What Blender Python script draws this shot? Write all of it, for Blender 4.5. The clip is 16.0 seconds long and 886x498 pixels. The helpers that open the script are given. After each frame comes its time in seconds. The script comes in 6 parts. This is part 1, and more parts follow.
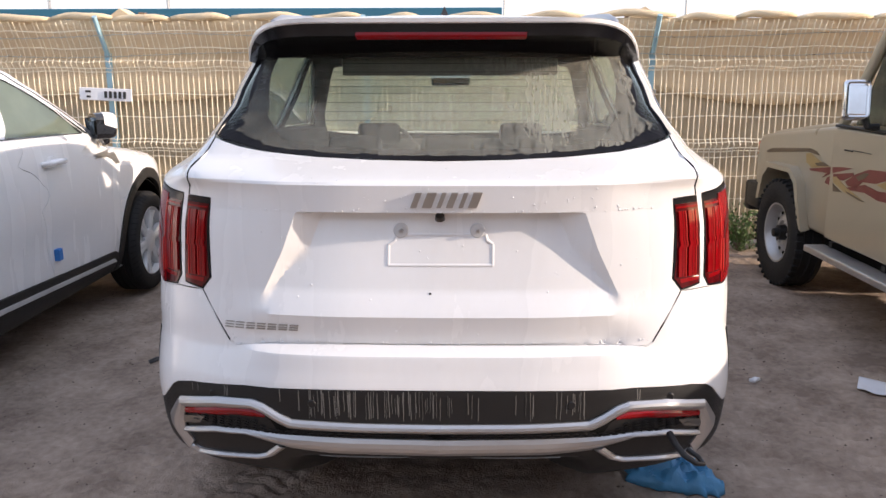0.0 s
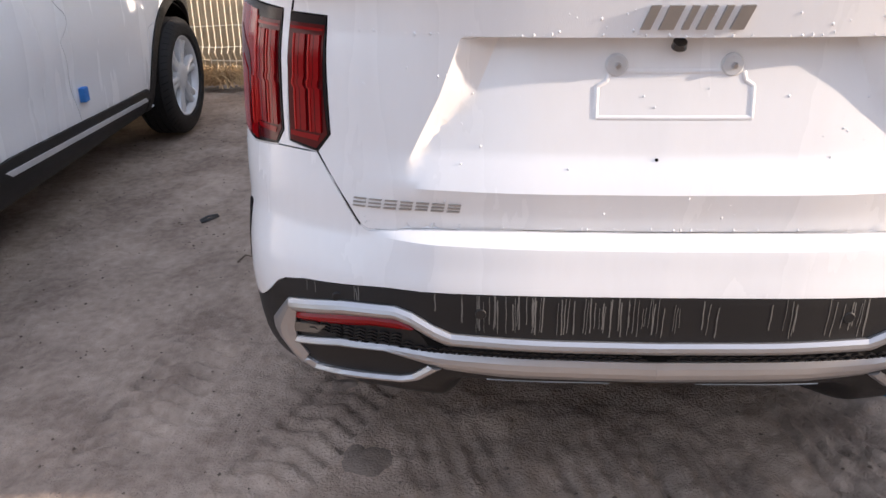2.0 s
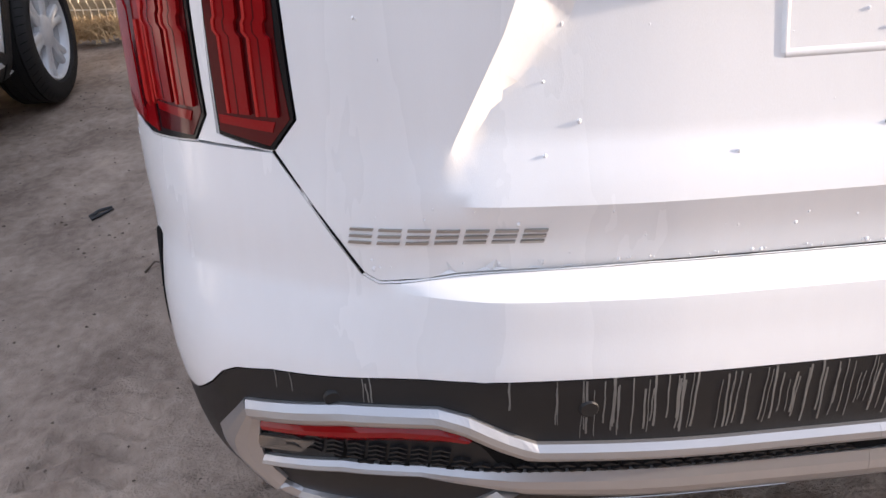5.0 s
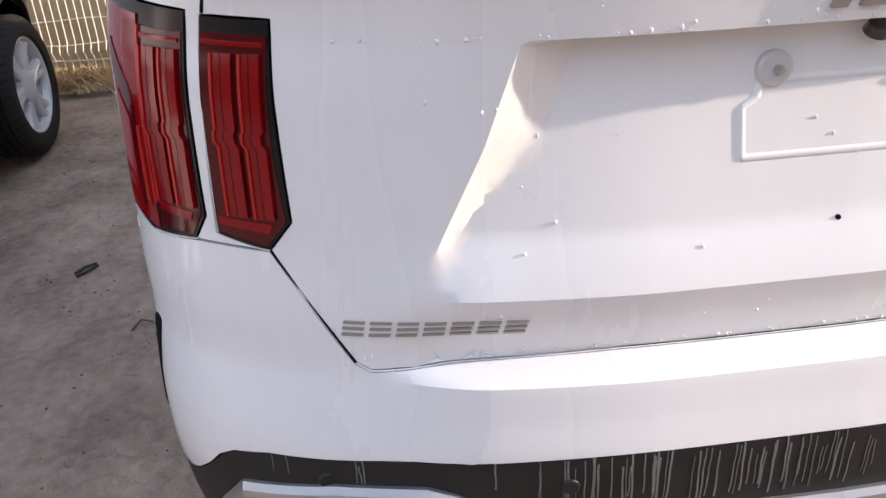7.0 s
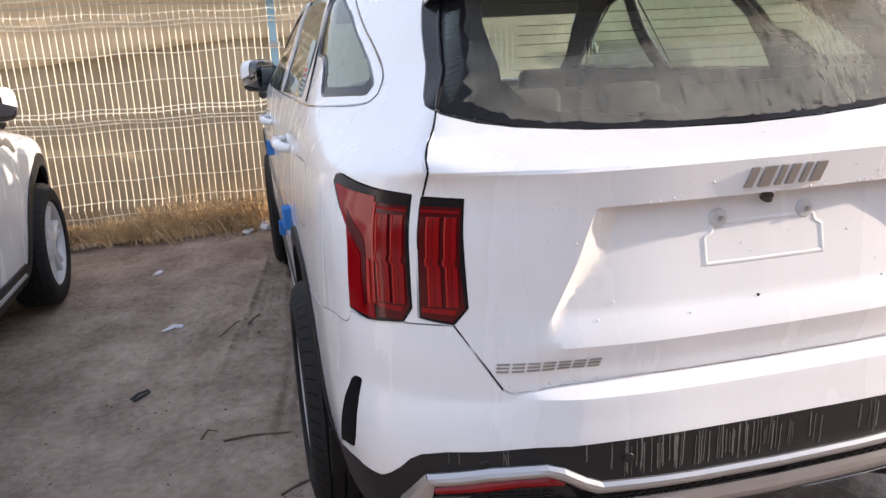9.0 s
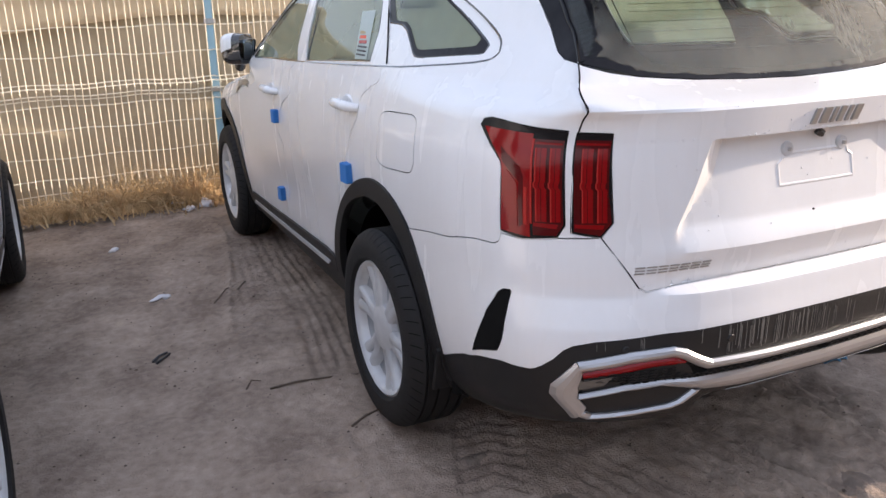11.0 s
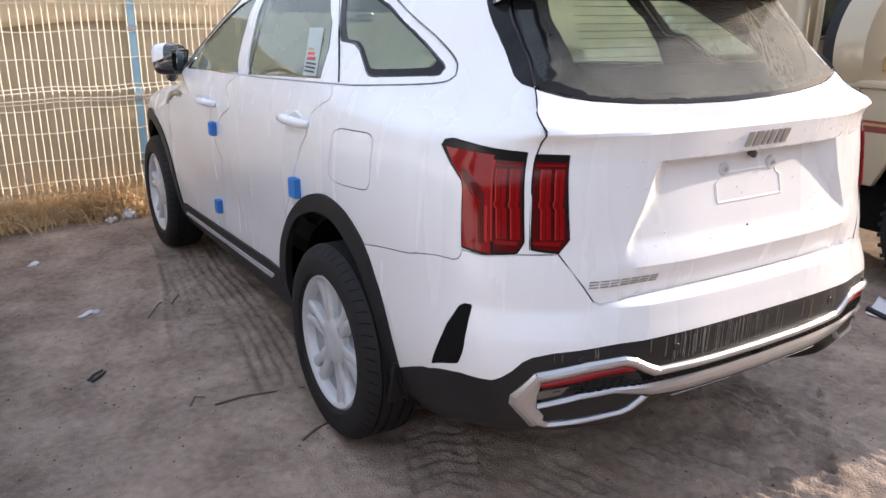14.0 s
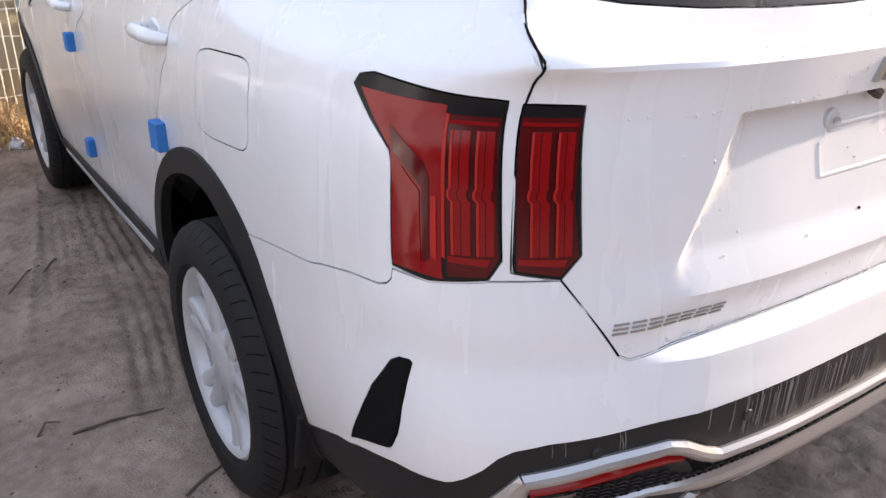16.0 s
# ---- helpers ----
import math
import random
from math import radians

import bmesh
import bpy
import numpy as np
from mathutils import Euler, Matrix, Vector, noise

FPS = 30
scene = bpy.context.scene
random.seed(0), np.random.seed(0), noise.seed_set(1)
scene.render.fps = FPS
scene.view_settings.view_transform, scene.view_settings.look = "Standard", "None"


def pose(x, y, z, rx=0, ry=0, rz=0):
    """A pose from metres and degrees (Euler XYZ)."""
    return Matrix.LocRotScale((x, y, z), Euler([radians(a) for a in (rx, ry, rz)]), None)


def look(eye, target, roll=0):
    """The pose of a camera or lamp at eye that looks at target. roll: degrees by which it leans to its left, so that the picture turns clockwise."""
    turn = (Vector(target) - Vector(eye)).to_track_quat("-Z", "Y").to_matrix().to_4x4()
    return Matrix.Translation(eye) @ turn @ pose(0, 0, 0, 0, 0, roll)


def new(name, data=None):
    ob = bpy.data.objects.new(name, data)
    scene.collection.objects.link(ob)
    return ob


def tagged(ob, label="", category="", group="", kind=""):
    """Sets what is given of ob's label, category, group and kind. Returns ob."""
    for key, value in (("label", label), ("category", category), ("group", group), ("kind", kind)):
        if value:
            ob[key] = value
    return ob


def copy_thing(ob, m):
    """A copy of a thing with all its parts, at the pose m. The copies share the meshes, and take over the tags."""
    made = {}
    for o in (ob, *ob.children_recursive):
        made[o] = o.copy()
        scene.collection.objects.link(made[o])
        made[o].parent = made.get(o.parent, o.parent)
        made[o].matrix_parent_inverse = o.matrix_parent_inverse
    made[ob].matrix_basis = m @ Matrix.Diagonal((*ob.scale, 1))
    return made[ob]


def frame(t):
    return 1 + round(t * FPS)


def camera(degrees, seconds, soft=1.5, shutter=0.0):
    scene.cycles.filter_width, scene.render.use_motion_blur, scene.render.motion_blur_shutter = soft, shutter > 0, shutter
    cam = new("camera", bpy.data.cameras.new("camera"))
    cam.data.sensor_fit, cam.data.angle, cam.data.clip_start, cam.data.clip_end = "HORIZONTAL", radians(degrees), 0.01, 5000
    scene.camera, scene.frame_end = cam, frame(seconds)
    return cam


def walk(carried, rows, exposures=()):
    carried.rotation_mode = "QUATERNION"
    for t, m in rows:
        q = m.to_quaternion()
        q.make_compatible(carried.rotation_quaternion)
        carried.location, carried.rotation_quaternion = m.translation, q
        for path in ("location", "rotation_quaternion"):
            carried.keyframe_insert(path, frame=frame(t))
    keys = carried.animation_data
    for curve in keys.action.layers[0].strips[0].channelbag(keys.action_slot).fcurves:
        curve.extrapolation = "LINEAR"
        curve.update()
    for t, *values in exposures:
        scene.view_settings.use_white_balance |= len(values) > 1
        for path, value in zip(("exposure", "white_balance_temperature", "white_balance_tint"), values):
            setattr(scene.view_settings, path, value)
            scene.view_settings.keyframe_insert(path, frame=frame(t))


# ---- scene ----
cam = camera(58.3, 16.0)
PATH = [
    (0, (0.053, -2.118, 1.553), (0.013, -0.166, 1.117), -0.1),
    (0.5, (0.002, -2.084, 1.52), (-0.047, -0.145, 1.036), 0.2),
    (1, (-0.056, -1.881, 1.471), (-0.125, 0.03, 0.887), 0.1),
    (1.5, (-0.147, -1.633, 1.48), (-0.231, 0.239, 0.781), -0.1),
    (2, (-0.381, -1.441, 1.423), (-0.451, 0.378, 0.595), -0.5),
    (2.5, (-0.581, -1.246, 1.369), (-0.592, 0.519, 0.43), -0.9),
    (3, (-0.587, -0.975, 1.3), (-0.549, 0.75, 0.289), -1.9),
    (3.5, (-0.553, -0.777, 1.268), (-0.476, 0.922, 0.214), -2.6),
    (4, (-0.563, -0.737, 1.272), (-0.467, 0.947, 0.198), -3.0),
    (4.2, (-0.578, -0.74, 1.264), (-0.457, 0.955, 0.209), -2.9),
    (6.3, (-0.57, -0.737, 1.278), (-0.424, 1.022, 0.337), -3.1),
    (6.5, (-0.566, -0.73, 1.319), (-0.421, 1.002, 0.33), -3.4),
    (7, (-0.584, -0.761, 1.357), (-0.389, 1.012, 0.454), -3.0),
    (7.5, (-0.73, -0.869, 1.458), (-0.464, 0.944, 0.657), -2.5),
    (8, (-0.911, -1.016, 1.51), (-0.571, 0.825, 0.808), -2.2),
    (8.5, (-0.973, -1.216, 1.548), (-0.571, 0.643, 0.933), -2.1),
    (9, (-1.082, -1.396, 1.569), (-0.626, 0.465, 0.996), -2.5),
    (9.5, (-1.328, -1.452, 1.548), (-0.824, 0.387, 0.944), -2.9),
    (9.7, (-1.450, -1.450, 1.526), (-0.915, 0.370, 0.893), -2.8),
    (11.8, (-2.002, -1.52, 1.597), (-1.054, 0.146, 1.026), 0.3),
    (12, (-2.017, -1.523, 1.612), (-1.05, 0.137, 1.056), 0.5),
    (12.5, (-2.029, -1.528, 1.613), (-1.038, 0.127, 1.084), 0.4),
    (13, (-2.033, -1.515, 1.608), (-1.034, 0.136, 1.081), 0.5),
    (13.5, (-2.039, -1.496, 1.6), (-1.037, 0.145, 1.051), 0.4),
    (14, (-2.05, -1.474, 1.592), (-1.044, 0.148, 0.995), 0.4),
    (14.5, (-2.005, -1.417, 1.566), (-0.998, 0.182, 0.91), 0.3),
    (15, (-1.804, -1.233, 1.519), (-0.792, 0.34, 0.811), 0.3),
    (15.5, (-1.586, -1.007, 1.51), (-0.567, 0.533, 0.74), 0.3),
    (16, (-1.469, -0.7, 1.478), (-0.444, 0.812, 0.663), 0.7),
]
walk(cam, [(t, look(eye, target, roll)) for t, eye, target, roll in PATH], [(0, 1.71, 6500, 20), (2, 1.95, 6500, 20), (4, 2.07, 6500, 20), (7, 1.83, 6500, 20), (8.5, 1.87, 6500, 20), (12, 1.90, 6500, 20), (14, 2.05, 6500, 20), (16, 2.06, 6500, 20)])


# ---- light: a low sun from the right and a little behind, a clear pale sky ----
SUN_AZ, SUN_EL = radians(-7.5), radians(17.5)
SUN_WAY = Vector((math.cos(SUN_EL) * math.cos(SUN_AZ), math.cos(SUN_EL) * math.sin(SUN_AZ), math.sin(SUN_EL)))
world = bpy.data.worlds.new("sky")
scene.world = world
world.use_nodes = True
wn, wl = world.node_tree.nodes, world.node_tree.links
sky = wn.new("ShaderNodeTexSky")
sky.sky_type, sky.sun_disc = "NISHITA", False
sky.sun_elevation, sky.sun_rotation = SUN_EL, math.atan2(SUN_WAY.x, SUN_WAY.y)
sky.air_density, sky.dust_density = 1.6, 1.6
# thick summer haze lifts the whole sky evenly
haze = wn.new("ShaderNodeMix")
haze.data_type, haze.blend_type = "RGBA", "MIX"
haze.inputs["Factor"].default_value = 0.6
haze.inputs["B"].default_value = (4.05, 4.7, 5.75, 1)
wl.new(sky.outputs[0], haze.inputs["A"])
wl.new(haze.outputs["Result"], wn["Background"].inputs[0])
wn["Background"].inputs[1].default_value = 0.080
sun = new("sun", bpy.data.lights.new("sun", "SUN"))
sun.data.energy, sun.data.angle, sun.data.color = 1.95, radians(0.8), (1.0, 0.87, 0.69)
sun.matrix_world = look(SUN_WAY * 30, (0, 0, 0))


# ---- materials ----
def material(name, colour, rough=0.5, metal=0.0, tint=None, scale=30.0, amount=0.5, bump=0.0, bump_scale=200.0, coat=0.0, stretch=(1, 1, 1), depth=.01, rough_vary=0.1, spec=0.5, span=(0.55, 1.05)):
    """A surface with colour drift at a large and a small scale, uneven gloss and fine relief."""
    m = bpy.data.materials.new(name)
    m.use_nodes = True
    n, l = m.node_tree.nodes, m.node_tree.links
    p = n["Principled BSDF"]
    p.inputs["Metallic"].default_value, p.inputs["Coat Weight"].default_value = metal, coat
    p.inputs["Coat Roughness"].default_value, p.inputs["Specular IOR Level"].default_value = 0.05, spec
    place = n.new("ShaderNodeTexCoord")
    turn = n.new("ShaderNodeMapping")
    turn.inputs["Scale"].default_value = stretch
    l.new(place.outputs["Object"], turn.inputs[0])
    big, small, mix, both = n.new("ShaderNodeTexNoise"), n.new("ShaderNodeTexNoise"), n.new("ShaderNodeMix"), n.new("ShaderNodeMath")
    for tex, s in ((big, scale * 0.12), (small, scale)):
        tex.inputs["Scale"].default_value, tex.inputs["Detail"].default_value = s, 5
        l.new(turn.outputs[0], tex.inputs["Vector"])
    both.operation = "MULTIPLY_ADD"
    l.new(small.outputs[0], both.inputs[0]), l.new(big.outputs[0], both.inputs[2])
    both.inputs[1].default_value = 0.6
    ramp = n.new("ShaderNodeMapRange")
    ramp.inputs["From Min"].default_value, ramp.inputs["From Max"].default_value = span
    ramp.inputs["To Max"].default_value = amount
    l.new(both.outputs[0], ramp.inputs[0])
    mix.data_type = "RGBA"
    mix.inputs["A"].default_value, mix.inputs["B"].default_value = (*colour, 1), (*(tint or [c * 0.7 for c in colour]), 1)
    l.new(ramp.outputs[0], mix.inputs["Factor"]), l.new(mix.outputs["Result"], p.inputs["Base Color"])
    gloss = n.new("ShaderNodeMapRange")
    gloss.inputs["To Min"].default_value, gloss.inputs["To Max"].default_value = max(0.02, rough - rough_vary), min(1, rough + rough_vary)
    l.new(big.outputs[0], gloss.inputs[0]), l.new(gloss.outputs[0], p.inputs["Roughness"])
    if bump:
        fine, relief = n.new("ShaderNodeTexNoise"), n.new("ShaderNodeBump")
        fine.inputs["Scale"].default_value, fine.inputs["Detail"].default_value = bump_scale, 4
        relief.inputs["Strength"].default_value, relief.inputs["Distance"].default_value = bump, depth
        l.new(turn.outputs[0], fine.inputs["Vector"]), l.new(fine.outputs[0], relief.inputs["Height"]), l.new(relief.outputs[0], p.inputs["Normal"])
    return m


def glass(name, tint, film, film_amount, film_scale=6.0, streak=5.0, rough=0.02):
    """Tinted pane: see-through, glossy, with a film of dust and dried drips that is thick in patches."""
    m = bpy.data.materials.new(name)
    m.use_nodes = True
    n, l = m.node_tree.nodes, m.node_tree.links
    n.remove(n["Principled BSDF"])
    out = n["Material Output"]
    clear, shine, dust = n.new("ShaderNodeBsdfTransparent"), n.new("ShaderNodeBsdfGlossy"), n.new("ShaderNodeMixShader")
    front_, through_ = n.new("ShaderNodeBsdfDiffuse"), n.new("ShaderNodeBsdfTranslucent")
    front_.inputs[0].default_value = through_.inputs[0].default_value = (*film, 1)
    l.new(front_.outputs[0], dust.inputs[1]), l.new(through_.outputs[0], dust.inputs[2])
    clear.inputs[0].default_value, shine.inputs["Roughness"].default_value = (*tint, 1), rough
    # gloss rises towards grazing, alike from both sides of the pane
    slant, fall, fres = n.new("ShaderNodeLayerWeight"), n.new("ShaderNodeMath"), n.new("ShaderNodeMath")
    slant.inputs["Blend"].default_value, fall.operation, fres.operation = .5, "POWER", "MULTIPLY_ADD"
    fall.inputs[1].default_value, fres.inputs[1].default_value, fres.inputs[2].default_value = 4.5, .92, .045
    l.new(slant.outputs["Facing"], fall.inputs[0]), l.new(fall.outputs[0], fres.inputs[0])
    a, b = n.new("ShaderNodeMixShader"), n.new("ShaderNodeMixShader")
    place, turn = n.new("ShaderNodeTexCoord"), n.new("ShaderNodeMapping")
    turn.inputs["Scale"].default_value = (streak, 1, 1)
    l.new(place.outputs["Object"], turn.inputs[0])
    drip, patch_ = n.new("ShaderNodeTexNoise"), n.new("ShaderNodeTexNoise")
    drip.inputs["Scale"].default_value, drip.inputs["Detail"].default_value = film_scale * 2, 7
    patch_.inputs["Scale"].default_value, patch_.inputs["Detail"].default_value, patch_.inputs["Roughness"].default_value = film_scale, 8, 0.65
    l.new(turn.outputs[0], drip.inputs["Vector"]), l.new(place.outputs["Object"], patch_.inputs["Vector"])
    edge, much, total = n.new("ShaderNodeMapRange"), n.new("ShaderNodeMapRange"), n.new("ShaderNodeMath")
    edge.inputs["From Min"].default_value, edge.inputs["From Max"].default_value, edge.inputs["To Max"].default_value = 0.30, 0.38, film_amount
    much.inputs["From Min"].default_value, much.inputs["From Max"].default_value, much.inputs["To Min"].default_value = 0.35, 0.65, 0.75
    l.new(patch_.outputs[0], edge.inputs[0]), l.new(drip.outputs[0], much.inputs[0])
    total.operation = "MULTIPLY"
    l.new(edge.outputs[0], total.inputs[0]), l.new(much.outputs[0], total.inputs[1])
    l.new(total.outputs[0], a.inputs[0]), l.new(clear.outputs[0], a.inputs[1]), l.new(dust.outputs[0], a.inputs[2])
    l.new(fres.outputs[0], b.inputs[0]), l.new(a.outputs[0], b.inputs[1]), l.new(shine.outputs[0], b.inputs[2])
    l.new(b.outputs[0], out.inputs["Surface"])
    return m


PAINT = material("white_paint", (.79, .79, .79), .26, 0, (.70, .695, .68), 9, .28, .05, 170, coat=.6, stretch=(6, 6, .7))
CLAD = material("black_plastic", (.011, .011, .012), .48, 0, (.020, .019, .018), 14, .5, .15, 900, spec=.35)
DARK = material("dark_inside", (.006, .006, .006), .95, 0, (.010, .010, .010), spec=.1)
GLOSS = material("gloss_black", (.008, .008, .010), .06, 0, (.02, .02, .022), 12, .6, coat=1)
SILVER = material("satin_silver", (.46, .46, .47), .36, .8, (.38, .37, .36), 20, .5, .02, 300)
MIRROR = material("dark_mirror", (.16, .19, .20), .04, 1, (.13, .15, .16))
CHROME = material("chrome", (.75, .75, .76), .12, 1, (.6, .6, .6))
RED = material("red_lens", (.25, .003, .005), .10, 0, (.16, .002, .004), 30, .4, spec=.3, coat=.12)
RED_DEEP = material("deep_red_lens", (.085, .003, .005), .10, 0, (.05, .002, .003), 30, .4, spec=.3, coat=.12)
RED_BAR = material("bright_red_bar", (.42, .022, .018), .2, 0, (.32, .012, .010), 60, .5, .06, 500, spec=.3)
AMBER = material("orange_edge", (.7, .09, .03), .25, 0, (.7, .06, .02), spec=.15)
SMOKE = material("smoked_lens", (.06, .055, .05), .1, 0, (.12, .11, .09), 30, .5, coat=1)
RUBBER = material("tyre_rubber", (.011, .011, .012), .7, 0, (.026, .024, .022), 12, .5, .2, 500, spec=.3)
FILM = material("white_wheel_film", (.66, .67, .68), .35, .15, (.48, .49, .50), 25, .7, .08, 40)
POCKET = material("stretched_grey_film", (.40, .42, .44), .4, .1, (.26, .275, .29), 18, .8, .15, 30)
TAPE = material("blue_foam", (.03, .20, .55), .8, 0, (.02, .13, .40), 60, .6, .2, 600)
SEAT = material("dark_seat_cloth", (.035, .035, .035), .85, 0, (.06, .055, .05), 60, .5, .2, 400)
LINER = material("grey_headlining", (.42, .40, .36), .9, 0, (.36, .34, .30), 40)
REAR_GLASS = glass("tinted_rear_glass", (.80, .88, .78), (.31, .305, .255), .02, 7, 8)
SIDE_GLASS = glass("misted_side_glass", (.50, .62, .54), (.33, .40, .33), .55, 1.6, 2.0, .03)
SCREEN = glass("windscreen_glass", (.93, .97, .90), (.54, .56, .43), .72, 2, 1)
LAMP_BLACK = material("lamp_frame_black", (.006, .006, .008), .22, 0, (.012, .011, .012), 20, .5, spec=.3)
SCREW = material("zinc_screw", (.60, .60, .60), .3, 1, (.4, .4, .4), 80)
GREEN = material("green_leaf", (.07, .14, .035), .7, 0, (.12, .18, .05), 30, .7)
LABEL = material("clear_label_film", (.40, .47, .44), .4, 0, (.34, .40, .38), 20, .4)
WHITE = material("white_card", (.78, .78, .80), .7, 0, (.66, .66, .70), 20, .4)
DECAL_GOLD = material("gold_decal", (.38, .26, .10), .4, 0, (.30, .2, .08), 20, .6)
PRINT = material("black_glass_print", (.006, .006, .008), .22, 0, (.022, .021, .022), 22, .8, spec=.16)
BADGE = material("satin_grey_metal", (.40, .39, .37), .34, .85, (.32, .31, .29))
DROP = material("water_drop", (.85, .86, .88), .05, 0, (.8, .8, .8), coat=1)
STAIN = material("dried_drip", (.13, .125, .115), .6, 0, (.23, .22, .20), 60, .6)


def dust_film(name, colour):
    """Dried dust on the rear glass: thin and wiped on one third, thick with run-down drips on the rest."""
    m = bpy.data.materials.new(name)
    m.use_nodes = True
    n, l = m.node_tree.nodes, m.node_tree.links
    n.remove(n["Principled BSDF"])
    clear, dust, mix = n.new("ShaderNodeBsdfTransparent"), n.new("ShaderNodeBsdfDiffuse"), n.new("ShaderNodeMixShader")
    dust.inputs[0].default_value = (*colour, 1)
    place, run, parts_ = n.new("ShaderNodeTexCoord"), n.new("ShaderNodeMapping"), n.new("ShaderNodeSeparateXYZ")
    run.inputs["Scale"].default_value = (1, .25, .07)
    l.new(place.outputs["Object"], run.inputs[0]), l.new(place.outputs["Object"], parts_.inputs[0])
    def tex(scale, detail, source, lo, hi, a, b):
        t, r = n.new("ShaderNodeTexNoise"), n.new("ShaderNodeMapRange")
        t.inputs["Scale"].default_value, t.inputs["Detail"].default_value = scale, detail
        l.new(source, t.inputs["Vector"])
        for key, val in (("From Min", lo), ("From Max", hi), ("To Min", a), ("To Max", b)):
            r.inputs[key].default_value = val
        l.new(t.outputs[0], r.inputs[0])
        return r.outputs[0]
    def times(a, b, how="MULTIPLY"):
        q = n.new("ShaderNodeMath")
        q.operation = how
        l.new(a, q.inputs[0]), l.new(b, q.inputs[1])
        return q.outputs[0]
    drips = tex(110, 3, run.outputs[0], .38, .50, .58, 1)
    soft = tex(5, 6, place.outputs["Object"], .3, .7, .75, 1.1)
    holes = tex(38, 4, place.outputs["Object"], .30, .34, .25, 1)
    across, edge_ = n.new("ShaderNodeMapRange"), tex(7, 7, place.outputs["Object"], .3, .7, -.10, .10)
    spot = times(parts_.outputs["X"], edge_, "ADD")
    l.new(spot, across.inputs[0])
    for key, val in (("From Min", -.26), ("From Max", -.12), ("To Min", .15), ("To Max", .28)):
        across.inputs[key].default_value = val
    # thicker on the far third and in a band along the foot
    more, foot = n.new("ShaderNodeMapRange"), n.new("ShaderNodeMapRange")
    l.new(spot, more.inputs[0]), l.new(times(parts_.outputs["Z"], edge_, "ADD"), foot.inputs[0])
    for node, vals in ((more, (.18, .30, 0, .20)), (foot, (1.46, 1.40, .0, .14))):
        for key, val in zip(("From Min", "From Max", "To Min", "To Max"), vals):
            node.inputs[key].default_value = val
    heavy = times(more.outputs[0], foot.outputs[0], "MAXIMUM")
    here = times(across.outputs[0], times(heavy, across.outputs[0], "ADD"), "MAXIMUM")
    l.new(times(times(drips, soft), times(holes, here)), mix.inputs[0])
    l.new(clear.outputs[0], mix.inputs[1]), l.new(dust.outputs[0], mix.inputs[2])
    l.new(mix.outputs[0], n["Material Output"].inputs["Surface"])
    return m


DUST = dust_film("rear_window_dust", (.42, .415, .355))


# ---- the white estate car: one smooth skin S(s, v), s round the half plan from tail to nose, v up from the sill ----
def hermite(xs, ys, x):
    """Monotone cubic through (xs, ys), so that creases stay put and nothing overshoots."""
    xs, ys, x = np.asarray(xs, float), np.asarray(ys, float), np.asarray(x, float)
    h = np.diff(xs)
    d = np.diff(ys) / h
    m = np.zeros(len(xs))
    m[0], m[-1] = d[0], d[-1]
    ok = d[:-1] * d[1:] > 0
    w1, w2 = 2 * h[1:] + h[:-1], h[1:] + 2 * h[:-1]
    m[1:-1][ok] = (w1 + w2)[ok] / (w1[ok] / d[:-1][ok] + w2[ok] / d[1:][ok])
    x = np.clip(x, xs[0], xs[-1])
    i = np.clip(np.searchsorted(xs, x) - 1, 0, len(h) - 1)
    t = (x - xs[i]) / h[i]
    return (1 + 2 * t) * (1 - t) ** 2 * ys[i] + t * (1 - t) ** 2 * h[i] * m[i] + t * t * (3 - 2 * t) * ys[i + 1] + t * t * (t - 1) * h[i] * m[i + 1]


V_HALF = ((.26, .86), (.34, .90), (.45, .925), (.60, .940), (.78, .945), (.95, .95), (1.10, .945), (1.20, .928), (1.27, .905), (1.33, .882), (1.45, .83), (1.56, .785), (1.62, .742), (1.66, .66), (1.74, .50), (1.92, .25), (2.15, .0))
V_TAIL = ((.26, .38), (.32, .28), (.40, .15), (.44, .07), (.462, -.005), (.478, -.034), (.50, -.04), (.58, -.046), (.64, -.048), (.672, -.049), (.69, -.047), (.74, -.034), (.766, -.031), (.776, -.028), (.784, -.012), (.791, .008), (.797, .019), (.81, .0155), (.884, -.005), (.90, .002), (.95, .016), (1.10, .028), (1.173, .030), (1.25, .022), (1.258, .028), (1.266, .044), (1.30, .148), (1.31, .172), (1.40, .24), (1.50, .31), (1.60, .38), (1.64, .42), (1.74, .46), (2.15, .50))
V_CORNER = ((.26, .30), (.32, .16), (.37, .05), (.41, -.01), (.45, -.03), (.50, -.04), (.60, -.047), (.66, -.045), (.69, -.040), (.74, -.024), (.776, -.010), (.80, -.006), (.84, -.003), (.88, .002), (.95, .014), (1.10, .028), (1.173, .036), (1.25, .034), (1.258, .040), (1.266, .055), (1.30, .15))
V_NOSE = ((.26, 4.45), (.36, 4.62), (.50, 4.70), (.75, 4.725), (.92, 4.68), (.98, 4.58), (1.03, 4.32), (1.08, 3.98), (1.12, 3.66), (1.18, 3.54), (1.30, 3.32), (1.45, 3.05), (1.60, 2.78), (1.66, 2.66), (2.15, 2.6))
V_Z = ((.26, .26), (.9, .9), (1.4, 1.4), (1.5, 1.5), (1.56, 1.565), (1.62, 1.64), (1.66, 1.678), (1.74, 1.708), (1.92, 1.733), (2.15, 1.742))
REAR = ((0, 0), (.25, .004), (.45, .022), (.66, .072), (.80, .14), (.92, .26), (.985, .52), (1.0, .95))
